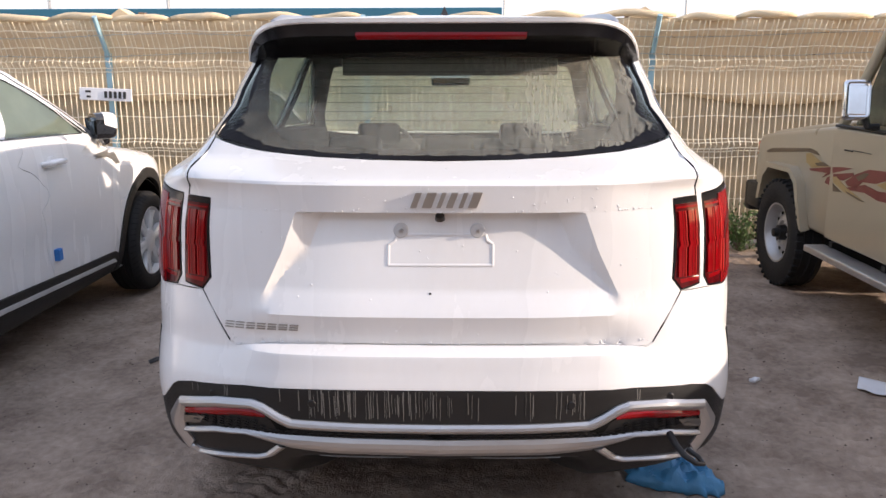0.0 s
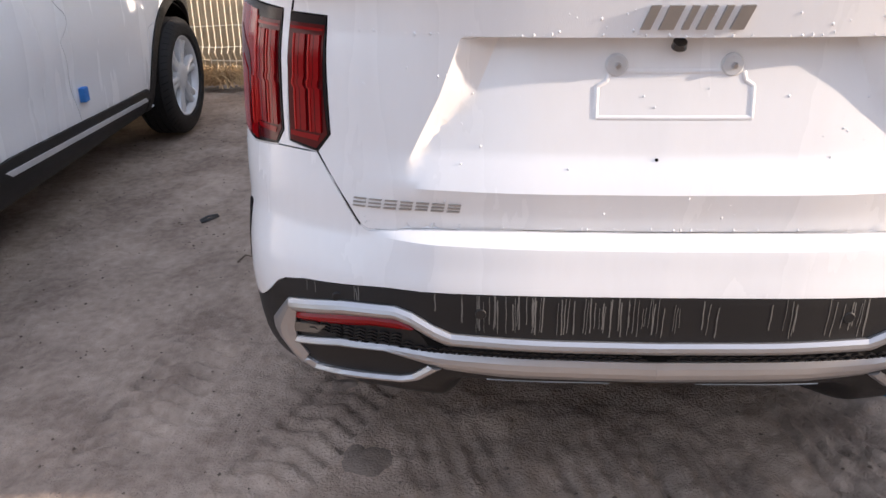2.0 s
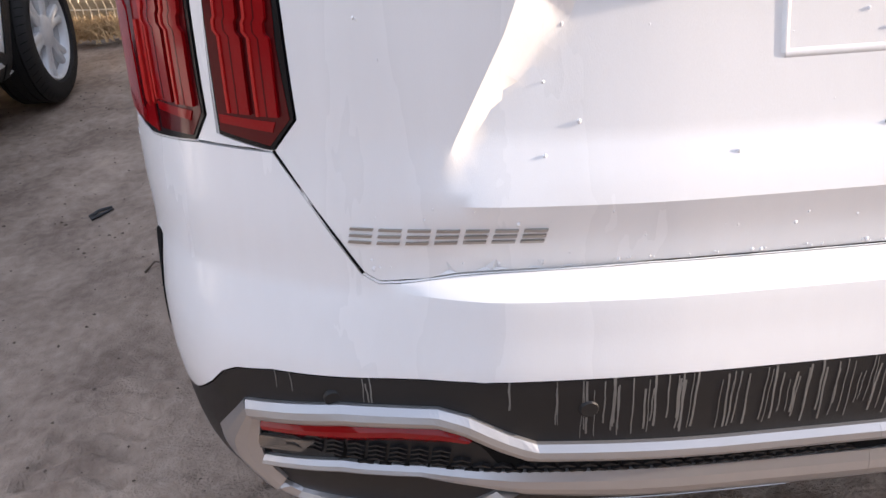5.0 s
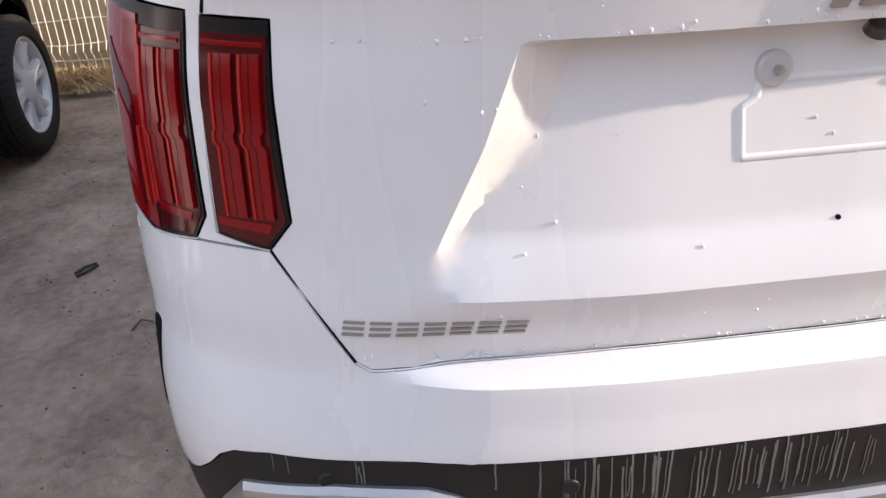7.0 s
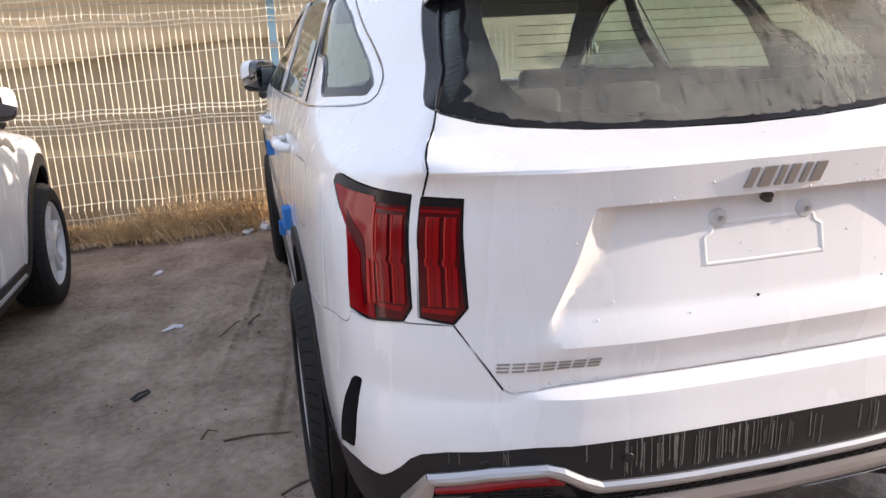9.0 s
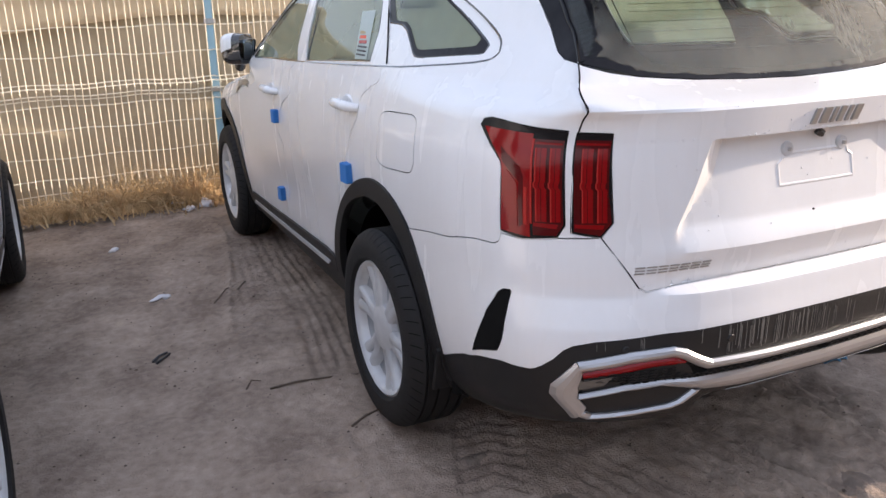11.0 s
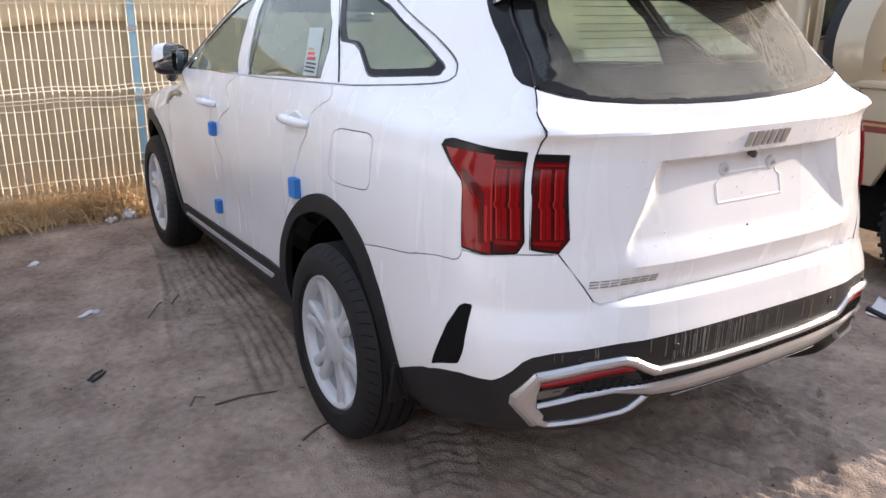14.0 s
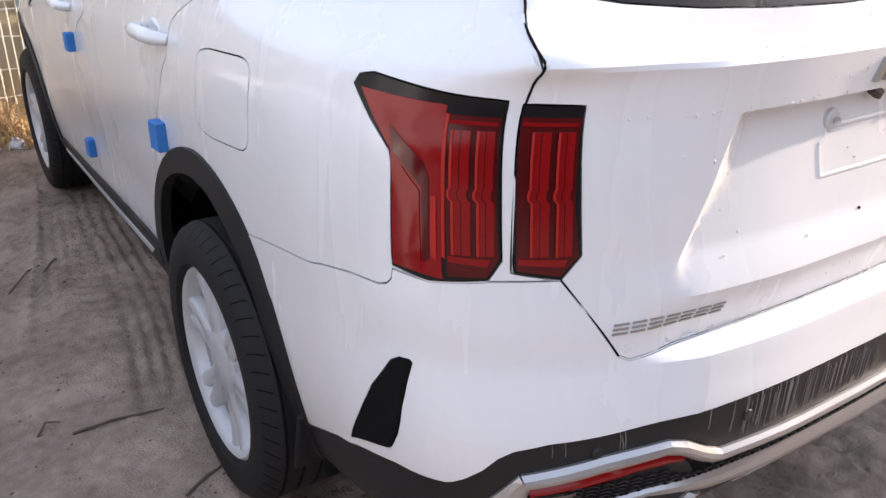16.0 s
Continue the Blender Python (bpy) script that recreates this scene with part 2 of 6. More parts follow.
FRONT = ((0, 0), (.3, .015), (.5, .05), (.7, .13), (.85, .27), (.95, .52), (1.0, .95))
# s: 0 tail centre, 1 gate edge, 2 rear of the side, 3 front of the side, 4 nose centre
S_REAR = ((0, 0), (.38, .25), (.68, .45), (1.0, .66), (1.24, .80), (1.5, .92), (1.8, .985), (2.3, 1.0))
# above the waist the tail is flatter and turns a tight corner beside the rear window
S_HIGH = ((0, 0), (.38, .272), (.68, .485), (1.0, .708), (1.2, .843), (1.32, .872), (1.5, .902), (1.66, .925), (1.9, .957), (2.3, 1.0))
Y_HIGH = ((0, 0), (.38, .003), (.68, .013), (1.0, .034), (1.2, .060), (1.26, .095), (1.32, .145), (1.5, .25), (1.66, .34), (1.9, .50), (2.3, .80))


def lerp_table(table, v):
    a = np.array(table)
    return hermite(a[:, 0], a[:, 1], v)


def straight(table, v):
    a = np.array(table)
    return np.interp(v, a[:, 0], a[:, 1])


def recess(x, z):
    """The sunk plate field of the tailgate: deep under the ledge, running out below."""
    edge = np.interp(z, (.88, .963, 1.063, 1.174), (.53, .492, .443, .402))
    side = np.clip((edge - np.abs(x)) / np.interp(z, (.96, 1.016, 1.074, 1.174), (.02, .037, .070, .074)), 0, 1)
    deep = np.interp(z, (.90, .96, 1.05, 1.15, 1.168, 1.174), (0, .014, .030, .046, .046, 0))
    return side * deep


def skin(s, v):
    """Points of the left half (x <= 0) of the skin. s in 0..6: 0..2.3 the tail and its corner, 2.3..3.7 the flank, 3.7..6 the nose."""
    s, v = np.broadcast_arrays(np.asarray(s, float), np.asarray(v, float))
    half, tail, nose, z = lerp_table(V_HALF, v), straight(V_TAIL, v), lerp_table(V_NOSE, v), lerp_table(V_Z, v)
    turn = np.clip((s - np.interp(v, (.52, .58), (.58, .72))) / np.interp(v, (.52, .58), (.16, .25)), 0, 1)
    turn = turn * turn * (3 - 2 * turn)
    tail = np.where(v < 1.3, tail * (1 - turn) + straight(V_CORNER, v) * turn, tail)
    round_ = np.interp(v, (.26, .45, .62, .75, .84, .92, 1.2, 1.3, 1.6, 2.15), (1.0, .85, .86, .94, .96, 1.0, 1.0, .9, .8, .6))
    round2 = np.interp(v, (.26, .9, 1.0, 1.1, 1.2, 1.6, 2.15), (1.0, 1.0, 1.15, .9, .45, .36, .3))
    high = np.clip((v - 1.225) / .08, 0, 1)
    high = high * high * (3 - 2 * high)
    fx = lerp_table(S_REAR, np.minimum(s, 2.3))
    dy = lerp_table(REAR, fx) * round_ * (1 - high) + lerp_table(Y_HIGH, np.minimum(s, 2.3)) * high
    fx = fx * (1 - high) + lerp_table(S_HIGH, np.minimum(s, 2.3)) * high
    fx2 = lerp_table(S_REAR, np.minimum(6 - s, 2.3))
    dy2 = lerp_table(FRONT, fx2)
    ya, yb = tail + dy, nose - dy2 * round2
    mid = np.clip((s - 2.3) / 1.4, 0, 1)
    y0, y1 = tail + .95 * round_ * (1 - high) + .80 * high, nose - .95 * round2
    y = np.where(s <= 2.3, ya, np.where(s >= 3.7, yb, y0 + (y1 - y0) * mid))
    x = -half * np.where(s <= 2.3, fx, np.where(s >= 3.7, fx2, 1.0))
    # the greenhouse draws in towards the tail, the flank has a soft hollow above the sill
    x = x * (1 - np.interp(v, (1.24, 1.34, 1.45, 1.62), (0, .05, .115, .14)) * np.clip((1.25 - y) / .9, 0, 1) ** 1.5)
    x = x + .012 * np.exp(-((v - .62) / .12) ** 2) * np.clip((y - 1.3) / .5, 0, 1) * np.clip((3.4 - y) / .4, 0, 1)
    # roof crown along the car
    z = z - np.clip((v - 1.5) / .16, 0, 1) * (.045 * np.clip((1.8 - y) / 1.35, 0, 2) ** 2 + .04 * np.clip((y - 1.7) / 1.0, 0, 2) ** 2)
    z = z + .024 * np.clip((v - 1.66) / .26, 0, 1) * np.clip((1.8 - y) / 1.2, 0, 1)
    y = y + np.where(s < 1.6, recess(x, v), 0)
    return np.stack([x, y, z], -1)


from mathutils import geometry


def part(name, bm, mat, parent, label="", smooth=None, kind=""):
    """Link a bmesh as one mesh object under a thing or part (or at top level)."""
    me = bpy.data.meshes.new(name)
    bm.to_mesh(me)
    bm.free()
    for one in mat if isinstance(mat, (list, tuple)) else [mat]:
        me.materials.append(one)
    if smooth is not None:
        me.shade_smooth()
        if smooth < 180:
            me.set_sharp_from_angle(angle=radians(smooth))
    ob = new(name, me)
    ob.parent = parent
    return tagged(ob, label, kind=kind)


def from_lists(verts, faces):
    me = bpy.data.meshes.new("tmp")
    me.from_pydata([tuple(map(float, p)) for p in verts], [], [tuple(int(i) for i in q) for q in faces])
    bm = bmesh.new()
    bm.from_mesh(me)
    bpy.data.meshes.remove(me)
    return bm


def box(lo, hi, bevel=0.0, seg=2):
    bm = bmesh.new()
    bmesh.ops.create_cube(bm, size=1)
    for v in bm.verts:
        v.co = Vector([lo[i] + (hi[i] - lo[i]) * (v.co[i] + .5) for i in range(3)])
    if bevel:
        bmesh.ops.bevel(bm, geom=bm.edges[:], offset=bevel, segments=seg, affect="EDGES", profile=.5)
    return bm


def tube(points, radius, sides=8, closed=False):
    """A round bar along points; radius may be a list."""
    pts = [Vector(p) for p in points]
    rad = radius if isinstance(radius, (list, tuple)) else [radius] * len(pts)
    verts, faces, up = [], [], Vector((.13, .21, .97))
    for i, p in enumerate(pts):
        d = (pts[(i + 1) % len(pts) if closed else min(i + 1, len(pts) - 1)] - pts[i - 1 if closed else max(i - 1, 0)]).normalized()
        a = d.cross(up)
        a = (a if a.length > .1 else d.cross(Vector((1, .1, 0)))).normalized()
        b = d.cross(a)
        verts += [p + rad[i] * (math.cos(2 * math.pi * k / sides) * a + math.sin(2 * math.pi * k / sides) * b) for k in range(sides)]
    n = len(pts)
    for i in range(n if closed else n - 1):
        for k in range(sides):
            faces.append((i * sides + k, i * sides + (k + 1) % sides, (i + 1) % n * sides + (k + 1) % sides, (i + 1) % n * sides + k))
    if not closed:
        faces += [tuple(range(sides))[::-1], tuple((n - 1) * sides + k for k in range(sides))]
    return from_lists(verts, faces)


def lathe(profile, seg=48, axis="x"):
    """Turn (along, radius) points round an axis."""
    verts, faces = [], []
    for k in range(seg):
        c, s = math.cos(2 * math.pi * k / seg), math.sin(2 * math.pi * k / seg)
        for a, r in profile:
            verts.append({"x": (a, r * c, r * s), "y": (r * c, a, r * s), "z": (r * c, r * s, a)}[axis])
    m = len(profile)
    for k in range(seg):
        for i in range(m - 1):
            faces.append((k * m + i, k * m + i + 1, (k + 1) % seg * m + i + 1, (k + 1) % seg * m + i))
    bm = from_lists(verts, faces)
    bmesh.ops.recalc_face_normals(bm, faces=bm.faces[:])
    return bm


def join(bms):
    verts, faces = [], []
    for bm in bms:
        bm.verts.index_update()
        base = len(verts)
        verts += [v.co.copy() for v in bm.verts]
        faces += [tuple(base + v.index for v in f.verts) for f in bm.faces]
        bm.free()
    return from_lists(verts, faces)


def moved(bm, m):
    bmesh.ops.transform(bm, matrix=m, verts=bm.verts[:])
    return bm


# outlines on the skin, as (s, v)
S_FINE = np.linspace(0, 6, 1201)


def at_y(y, v):
    ys = skin(S_FINE, np.full_like(S_FINE, v))[:, 1]
    return float(np.interp(y, np.maximum.accumulate(ys), S_FINE))


def at_x(x, v):
    part_ = S_FINE[S_FINE <= 2.3]
    return float(np.interp(x, np.maximum.accumulate(-skin(part_, np.full_like(part_, v))[:, 0]), part_))


def at_z(s, z):
    vs = np.linspace(.26, 1.9, 400)
    return float(np.interp(z, np.maximum.accumulate(skin(np.full_like(vs, s), vs)[:, 2]), vs))


def side(points):
    """(y, z) on the flank to (s, v)."""
    out = []
    for y, z in points:
        v = z
        for _ in range(4):
            s = at_y(y, v)
            v = at_z(s, z)
        out.append((s, v))
    return out


def rear(points):
    return [(at_x(x, z), z) for x, z in points]


def rounded(poly, r=.25, n=4):
    """Round the corners of a closed outline; r is the share of each side that the curve takes."""
    p, out = np.array(poly, float), []
    for i in range(len(p)):
        a, b, c = p[i - 1], p[i], p[(i + 1) % len(p)]
        p0, p1 = b + (a - b) * r, b + (c - b) * r
        for t in np.linspace(0, 1, n):
            out.append(tuple((1 - t) ** 2 * p0 + 2 * t * (1 - t) * b + t * t * p1))
    return out


def ring(cy, cz, r, n=48):
    return [(cy + r * math.cos(a), max(.262, cz + r * math.sin(a))) for a in np.linspace(-.35 * math.pi, 1.35 * math.pi, n)]


def smooth_line(points, n):
    """Catmull-Rom curve through points, n steps between two of them."""
    p = np.array([points[0]] + list(points) + [points[-1]], float)
    out = []
    for i in range(1, len(p) - 2):
        for t in np.arange(n) / n:
            out.append(tuple(.5 * (2 * p[i] + (p[i + 1] - p[i - 1]) * t + (2 * p[i - 1] - 5 * p[i] + 4 * p[i + 1] - p[i + 2]) * t * t + (3 * p[i] - p[i - 1] - 3 * p[i + 1] + p[i + 2]) * t ** 3)))
    return out + [tuple(p[-1])]


HUB_R, HUB_F, HUB_Z, HUB_X = 1.07, 3.885, .368, .975
OUT = {
    "lamp_in": [(1.085, 1.200), (1.235, 1.203), (1.238, .945), (1.12, .934), (1.068, .972)],
    "lamp_out": [(1.273, 1.207), (1.40, 1.213), (1.52, 1.222), (1.62, 1.230), (1.648, 1.224), (1.652, 1.208), (1.60, 1.160), (1.548, 1.120), (1.543, 1.10), (1.552, .935), (1.45, .922), (1.305, .932), (1.268, .965)],
    "vent": [(1.540, .772), (1.545, .777), (1.575, .775), (1.605, .763), (1.68, .70), (1.75, .62), (1.800, .552), (1.799, .546), (1.735, .566), (1.672, .587), (1.662, .592), (1.64, .63), (1.612, .687), (1.575, .735)],
    "fuel": rounded(side([(1.050, 1.176), (.752, 1.190), (.762, 1.006), (1.076, .986)]), .20, 5),
    "arch_r": side(smooth_line([(1.60, .30), (1.59, .48), (1.54, .630), (1.405, .765), (1.212, .840), (1.075, .846), (.979, .817), (.86, .742), (.765, .62), (.705, .48), (.685, .30)], 6)),
    "arch_f": side(ring(3.90, HUB_Z, .475)),
    "flare_r": side(smooth_line([(1.66, .262), (1.665, .44), (1.645, .555), (1.595, .650), (1.467, .777), (1.325, .866), (1.20, .909), (1.08, .924), (.942, .900), (.818, .827), (.735, .725), (.669, .612), (.622, .468), (.615, .38), (.63, .262)], 5)),
    "flare_f": side(ring(3.90, HUB_Z, .548)),
    "win_q": rounded(side([(1.345, 1.645), (1.20, 1.645), (.975, 1.573), (.79, 1.486), (.612, 1.402), (.615, 1.377), (.935, 1.350), (1.050, 1.430), (1.10, 1.449), (1.205, 1.454)]), .14, 4),
    "win_r": side([(2.13, 1.632), (1.80, 1.645), (1.450, 1.645), (1.325, 1.52), (1.276, 1.42), (1.262, 1.322), (2.02, 1.278)]),
    "win_f": side([(2.23, 1.620), (2.44, 1.565), (2.64, 1.475), (2.80, 1.39), (2.98, 1.235), (2.16, 1.272)]),
    "light_f": side([(2.83, 1.395), (2.92, 1.33), (3.08, 1.235), (3.00, 1.236)]),
    "frame": rounded(side([(1.19, 1.668), (1.45, 1.679), (1.80, 1.675), (2.24, 1.655), (2.50, 1.585), (2.72, 1.485), (2.95, 1.36), (3.14, 1.222), (2.2, 1.262), (1.085, 1.313), (.63, 1.350), (.565, 1.362), (.550, 1.382), (.578, 1.418), (.74, 1.500), (.97, 1.602)]), .3, 4),
    "pillar": [(1.180, 1.365), (1.255, 1.374), (1.292, 1.391), (1.33, 1.437), (1.36, 1.477), (1.405, 1.56), (1.45, 1.639), (1.45, 1.66), (1.312, 1.665), (1.292, 1.552), (1.267, 1.465)],
    "rear_win": rear([(0, 1.303), (.20, 1.306), (.36, 1.313), (.52, 1.327), (.60, 1.340)]) + [(1.178, 1.364), (1.265, 1.465), (1.290, 1.552), (1.31, 1.655), (0, 1.655)],
    "screen": [(4.55, 1.60), (4.50, 1.45), (4.46, 1.30), (4.50, 1.165), (4.9, 1.145), (6, 1.14), (6, 1.645), (5.0, 1.64)],
    "clad_rear": [(0, .685), (.45, .684), (.88, .678), (1.20, .664), (1.30, .652), (1.345, .638), (1.39, .612), (1.44, .588), (1.475, .575), (1.50, .570), (1.65, .562), (1.88, .510)] + side([(.65, .43), (.66, .262)]) + [(0, .262)],
    "sill_low": side([(1.45, .375), (1.72, .405), (3.35, .345), (3.5, .262), (1.45, .262)]),
    "sill_bright": side([(1.74, .432), (1.79, .402), (3.32, .343), (3.27, .372)]),
    "sill_top": side([(1.45, .375), (1.70, .475), (1.80, .478), (3.30, .415), (3.42, .33), (3.35, .345), (1.72, .405)]),
    "gate": [(0, .797), (.45, .797), (.80, .793), (.945, .787), (.974, .797)] + [(1.122, .936), (1.245, .946), (1.230, 1.206), (1.228, 1.232), (1.219, 1.254), (1.190, 1.279), (1.160, 1.303), (1.155, 1.328), (1.166, 1.350), (1.180, 1.366), (1.267, 1.465), (1.292, 1.552), (1.315, 1.66), (1.2, 1.70), (0, 1.70)],
    "bumper": [(0, .796), (.45, .796), (.80, .792), (.945, .786), (.975, .796), (1.12, .933), (1.30, .931), (1.45, .921), (1.553, .928), (1.562, .910), (1.578, .900), (1.60, .894), (1.63, .893), (1.67, .891), (1.79, .869)] + side([(.82, .815), (.60, .45)]) + [(1.45, .555), (0, .655)],
    "door_r": side([(1.09, 1.317), (1.14, 1.30), (1.30, 1.09), (1.41, .925), (1.62, .60), (1.70, .475), (1.80, .478), (2.46, .45), (2.40, .70), (2.36, .85), (2.22, 1.10), (2.155, 1.268)]),
    "door_f": side([(2.155, 1.268), (2.22, 1.10), (2.36, .85), (2.40, .70), (2.46, .45), (3.28, .42), (3.36, .50), (3.40, .75), (3.42, 1.10), (3.38, 1.215), (3.14, 1.222)]),
    "hood": [(4.34, 1.045), (4.5, 1.0), (4.9, .965), (6, .965), (6, 1.135), (4.9, 1.14), (4.45, 1.155), (4.36, 1.12)],
}
ORDER = ["arch_r", "arch_f", "flare_r", "flare_f", "lamp_in", "lamp_out", "vent", "fuel", "win_q", "win_r", "win_f", "light_f", "rear_win", "pillar", "screen", "frame", "clad_rear", "sill_bright", "sill_low", "sill_top", "door_r", "door_f", "gate", "bumper", "hood"]


def inside(poly, x, y):
    p = np.array(poly)
    hit = np.zeros(len(x), bool)
    for (x0, y0), (x1, y1) in zip(p, np.roll(p, -1, 0)):
        if y0 != y1:
            hit ^= ((y0 > y) != (y1 > y)) & (x < (x1 - x0) * (y - y0) / (y1 - y0) + x0)
    return hit


def split_skin():
    """Cut the half skin along all outlines: points (s, v), triangles, and each triangle's region."""
    gs = np.r_[np.arange(0, 1.7, .022), np.arange(1.7, 2.3, .05), np.arange(2.3, 3.7, .045), np.arange(3.7, 6.001, .05)]
    gs[-1] = 6
    knots = [v for v, _ in V_TAIL if v < 1.65]
    gv = np.r_[[v for v in np.arange(.26, 1.66, .02) if min(abs(v - k) for k in knots) > .006], knots, [1.68, 1.71, 1.74, 1.8, 1.86, 1.92, 2.0, 2.08, 2.15]]
    gv = np.unique(np.round(gv, 5))
    pts, edges = [], []
    lines = []
    for name in ORDER:
        poly = OUT[name]
        dense = []
        for (s0, v0), (s1, v1) in zip(poly, poly[1:] + poly[:1]):
            k = max(1, int(max(abs(s1 - s0) / .03, abs(v1 - v0) / .02)))
            dense += [(s0 + (s1 - s0) * i / k, v0 + (v1 - v0) * i / k) for i in range(k)]
        base = len(pts)
        pts += dense
        lines.append(np.array(dense))
        edges += [(base + i, base + (i + 1) % len(dense)) for i in range(len(dense))]
    for v, s_end in ((.766, 1.25), (.776, 1.2), (.784, 1.15), (.791, 1.1), (.81, 1.0), (.884, 1.1), (.90, 1.1), (1.150, .75), (1.168, 1.05), (1.174, 1.06), (1.25, 1.2), (1.258, 1.2), (1.266, 1.2), (1.30, 1.0)):
        base, k = len(pts), int(s_end / .03)
        pts += [(s_end * i / k, v) for i in range(k + 1)]
        lines.append(np.array(pts[base:]))
        edges += [(base + i, base + i + 1) for i in range(k)]
    for x_of in ((.402, .443, .492, .522), (.328, .373, .470, .50)):
        ln = [(at_x(np.interp(z, (.90, .963, 1.063, 1.174), x_of[::-1]), z), z) for z in np.linspace(.90, 1.170, 16)]
        base = len(pts)
        pts += ln
        lines.append(np.array(ln))
        edges += [(base + i, base + i + 1) for i in range(15)]
    fixed = np.concatenate(lines)
    grid = np.array([(s, v) for s in gs for v in gv])
    keep = np.ones(len(grid), bool)
    for i in range(0, len(grid), 2000):
        g = grid[i:i + 2000]
        d = (((g[:, None] - fixed[None]) / (.03, .022)) ** 2).sum(-1).min(1)
        edge = (g[:, 0] < 1e-6) | (g[:, 0] > 5.999) | (g[:, 1] < .2601) | (g[:, 1] > 2.149)
        keep[i:i + 2000] = (d > .12) | edge
    pts = [Vector(p) for p in np.concatenate([fixed, grid[keep]])]
    got = geometry.delaunay_2d_cdt(pts, edges, [], 0, 1e-5, False)
    sv = np.array([(p.x, p.y) for p in got[0]])
    tri = np.array([f for f in got[2] if len(f) == 3])
    mid = sv[tri].mean(1)
    kind = np.full(len(tri), -1)
    for i, name in reversed(list(enumerate(ORDER))):
        kind[inside(OUT[name], mid[:, 0], mid[:, 1])] = i
    return sv, tri, kind


SV, TRI, KIND = split_skin()
POS = skin(SV[:, 0], SV[:, 1])
_e = 1e-3
_ds = skin(np.minimum(SV[:, 0] + _e, 6), SV[:, 1]) - skin(np.maximum(SV[:, 0] - _e, 0), SV[:, 1])
_dv = skin(SV[:, 0], np.minimum(SV[:, 1] + _e, 2.15)) - skin(SV[:, 0], np.maximum(SV[:, 1] - _e, .26))
NOR = -np.cross(_ds, _dv)
NOR /= np.maximum(np.linalg.norm(NOR, axis=1, keepdims=True), 1e-9)
NOR[SV[:, 1] > 2.1] = (0, 0, 1)


def panel(name, which, mat, parent, sides="LR", offset=0.0, rim=.012, gap=.0018, label="", angle=28):
    """One body panel: the triangles of the regions in which, drawn in by gap at its edges and turned inwards by rim."""
    ids = [ORDER.index(w) if w != "rest" else -1 for w in which]
    tri = TRI[np.isin(KIND, ids)]
    used, inv = np.unique(tri, return_inverse=True)
    tri = inv.reshape(-1, 3)
    p, n, sv = POS[used] + NOR[used] * offset, NOR[used], SV[used]
    ends = {}
    for f in tri:
        for a, b in ((0, 1), (1, 2), (2, 0)):
            key = (f[a], f[b])
            if key[::-1] in ends:
                del ends[key[::-1]]
            else:
                ends[key] = f
    centre = lambda i: sv[i, 0] < 1e-6 or sv[i, 0] > 5.9999 or sv[i, 1] > 2.1499  # noqa: E731
    border = [k for k in ends if not (centre(k[0]) and centre(k[1]))]
    if gap:
        pull, count = np.zeros_like(p), np.zeros(len(p))
        for (a, b) in border:
            c = p[ends[(a, b)]].mean(0)
            e = (p[b] - p[a]) / max(np.linalg.norm(p[b] - p[a]), 1e-9)
            d = c - p[a]
            d = d - e * d.dot(e)
            d /= max(np.linalg.norm(d), 1e-9)
            for i in (a, b):
                pull[i] += d
                count[i] += 1
        m = count > 0
        step = pull[m] / np.maximum(np.linalg.norm(pull[m], axis=1, keepdims=True), 1e-9) * gap
        step[np.array([centre(i) for i in np.where(m)[0]]), 0] = 0
        p[m] += step
    verts, faces = [], []
    for s in sides:
        flip = np.array((1, 1, 1) if s == "L" else (-1, 1, 1))
        base = len(verts)
        verts += list(p * flip)
        faces += [tuple(base + f[::-1]) if s == "L" else tuple(base + f) for f in tri]
        if rim:
            index = {}
            for a, b in border:
                for i in (a, b):
                    if i not in index:
                        index[i] = len(verts)
                        verts.append((p[i] - n[i] * rim) * flip)
                q = (base + a, base + b, index[b], index[a])
                faces.append(q if s == "L" else q[::-1])
    bm = from_lists(verts, faces)
    if len(sides) == 2:
        bmesh.ops.remove_doubles(bm, verts=[v for v in bm.verts if abs(v.co.x) < 1e-4], dist=1e-4)
    return part(name, bm, mat, parent, label, angle)


def on_skin(points, flip=1, lift=0.0):
    """World points of (s, v) outlines, lifted off the skin."""
    a = np.array(points, float)
    p = skin(a[:, 0], a[:, 1])
    ds, dv = skin(np.minimum(a[:, 0] + .004, 6), a[:, 1]) - p, skin(a[:, 0], a[:, 1] + .004) - p
    n = -np.cross(ds, dv)
    n /= np.linalg.norm(n, axis=1, keepdims=True)
    return (p + n * lift) * (flip, 1, 1), n * (flip, 1, 1)


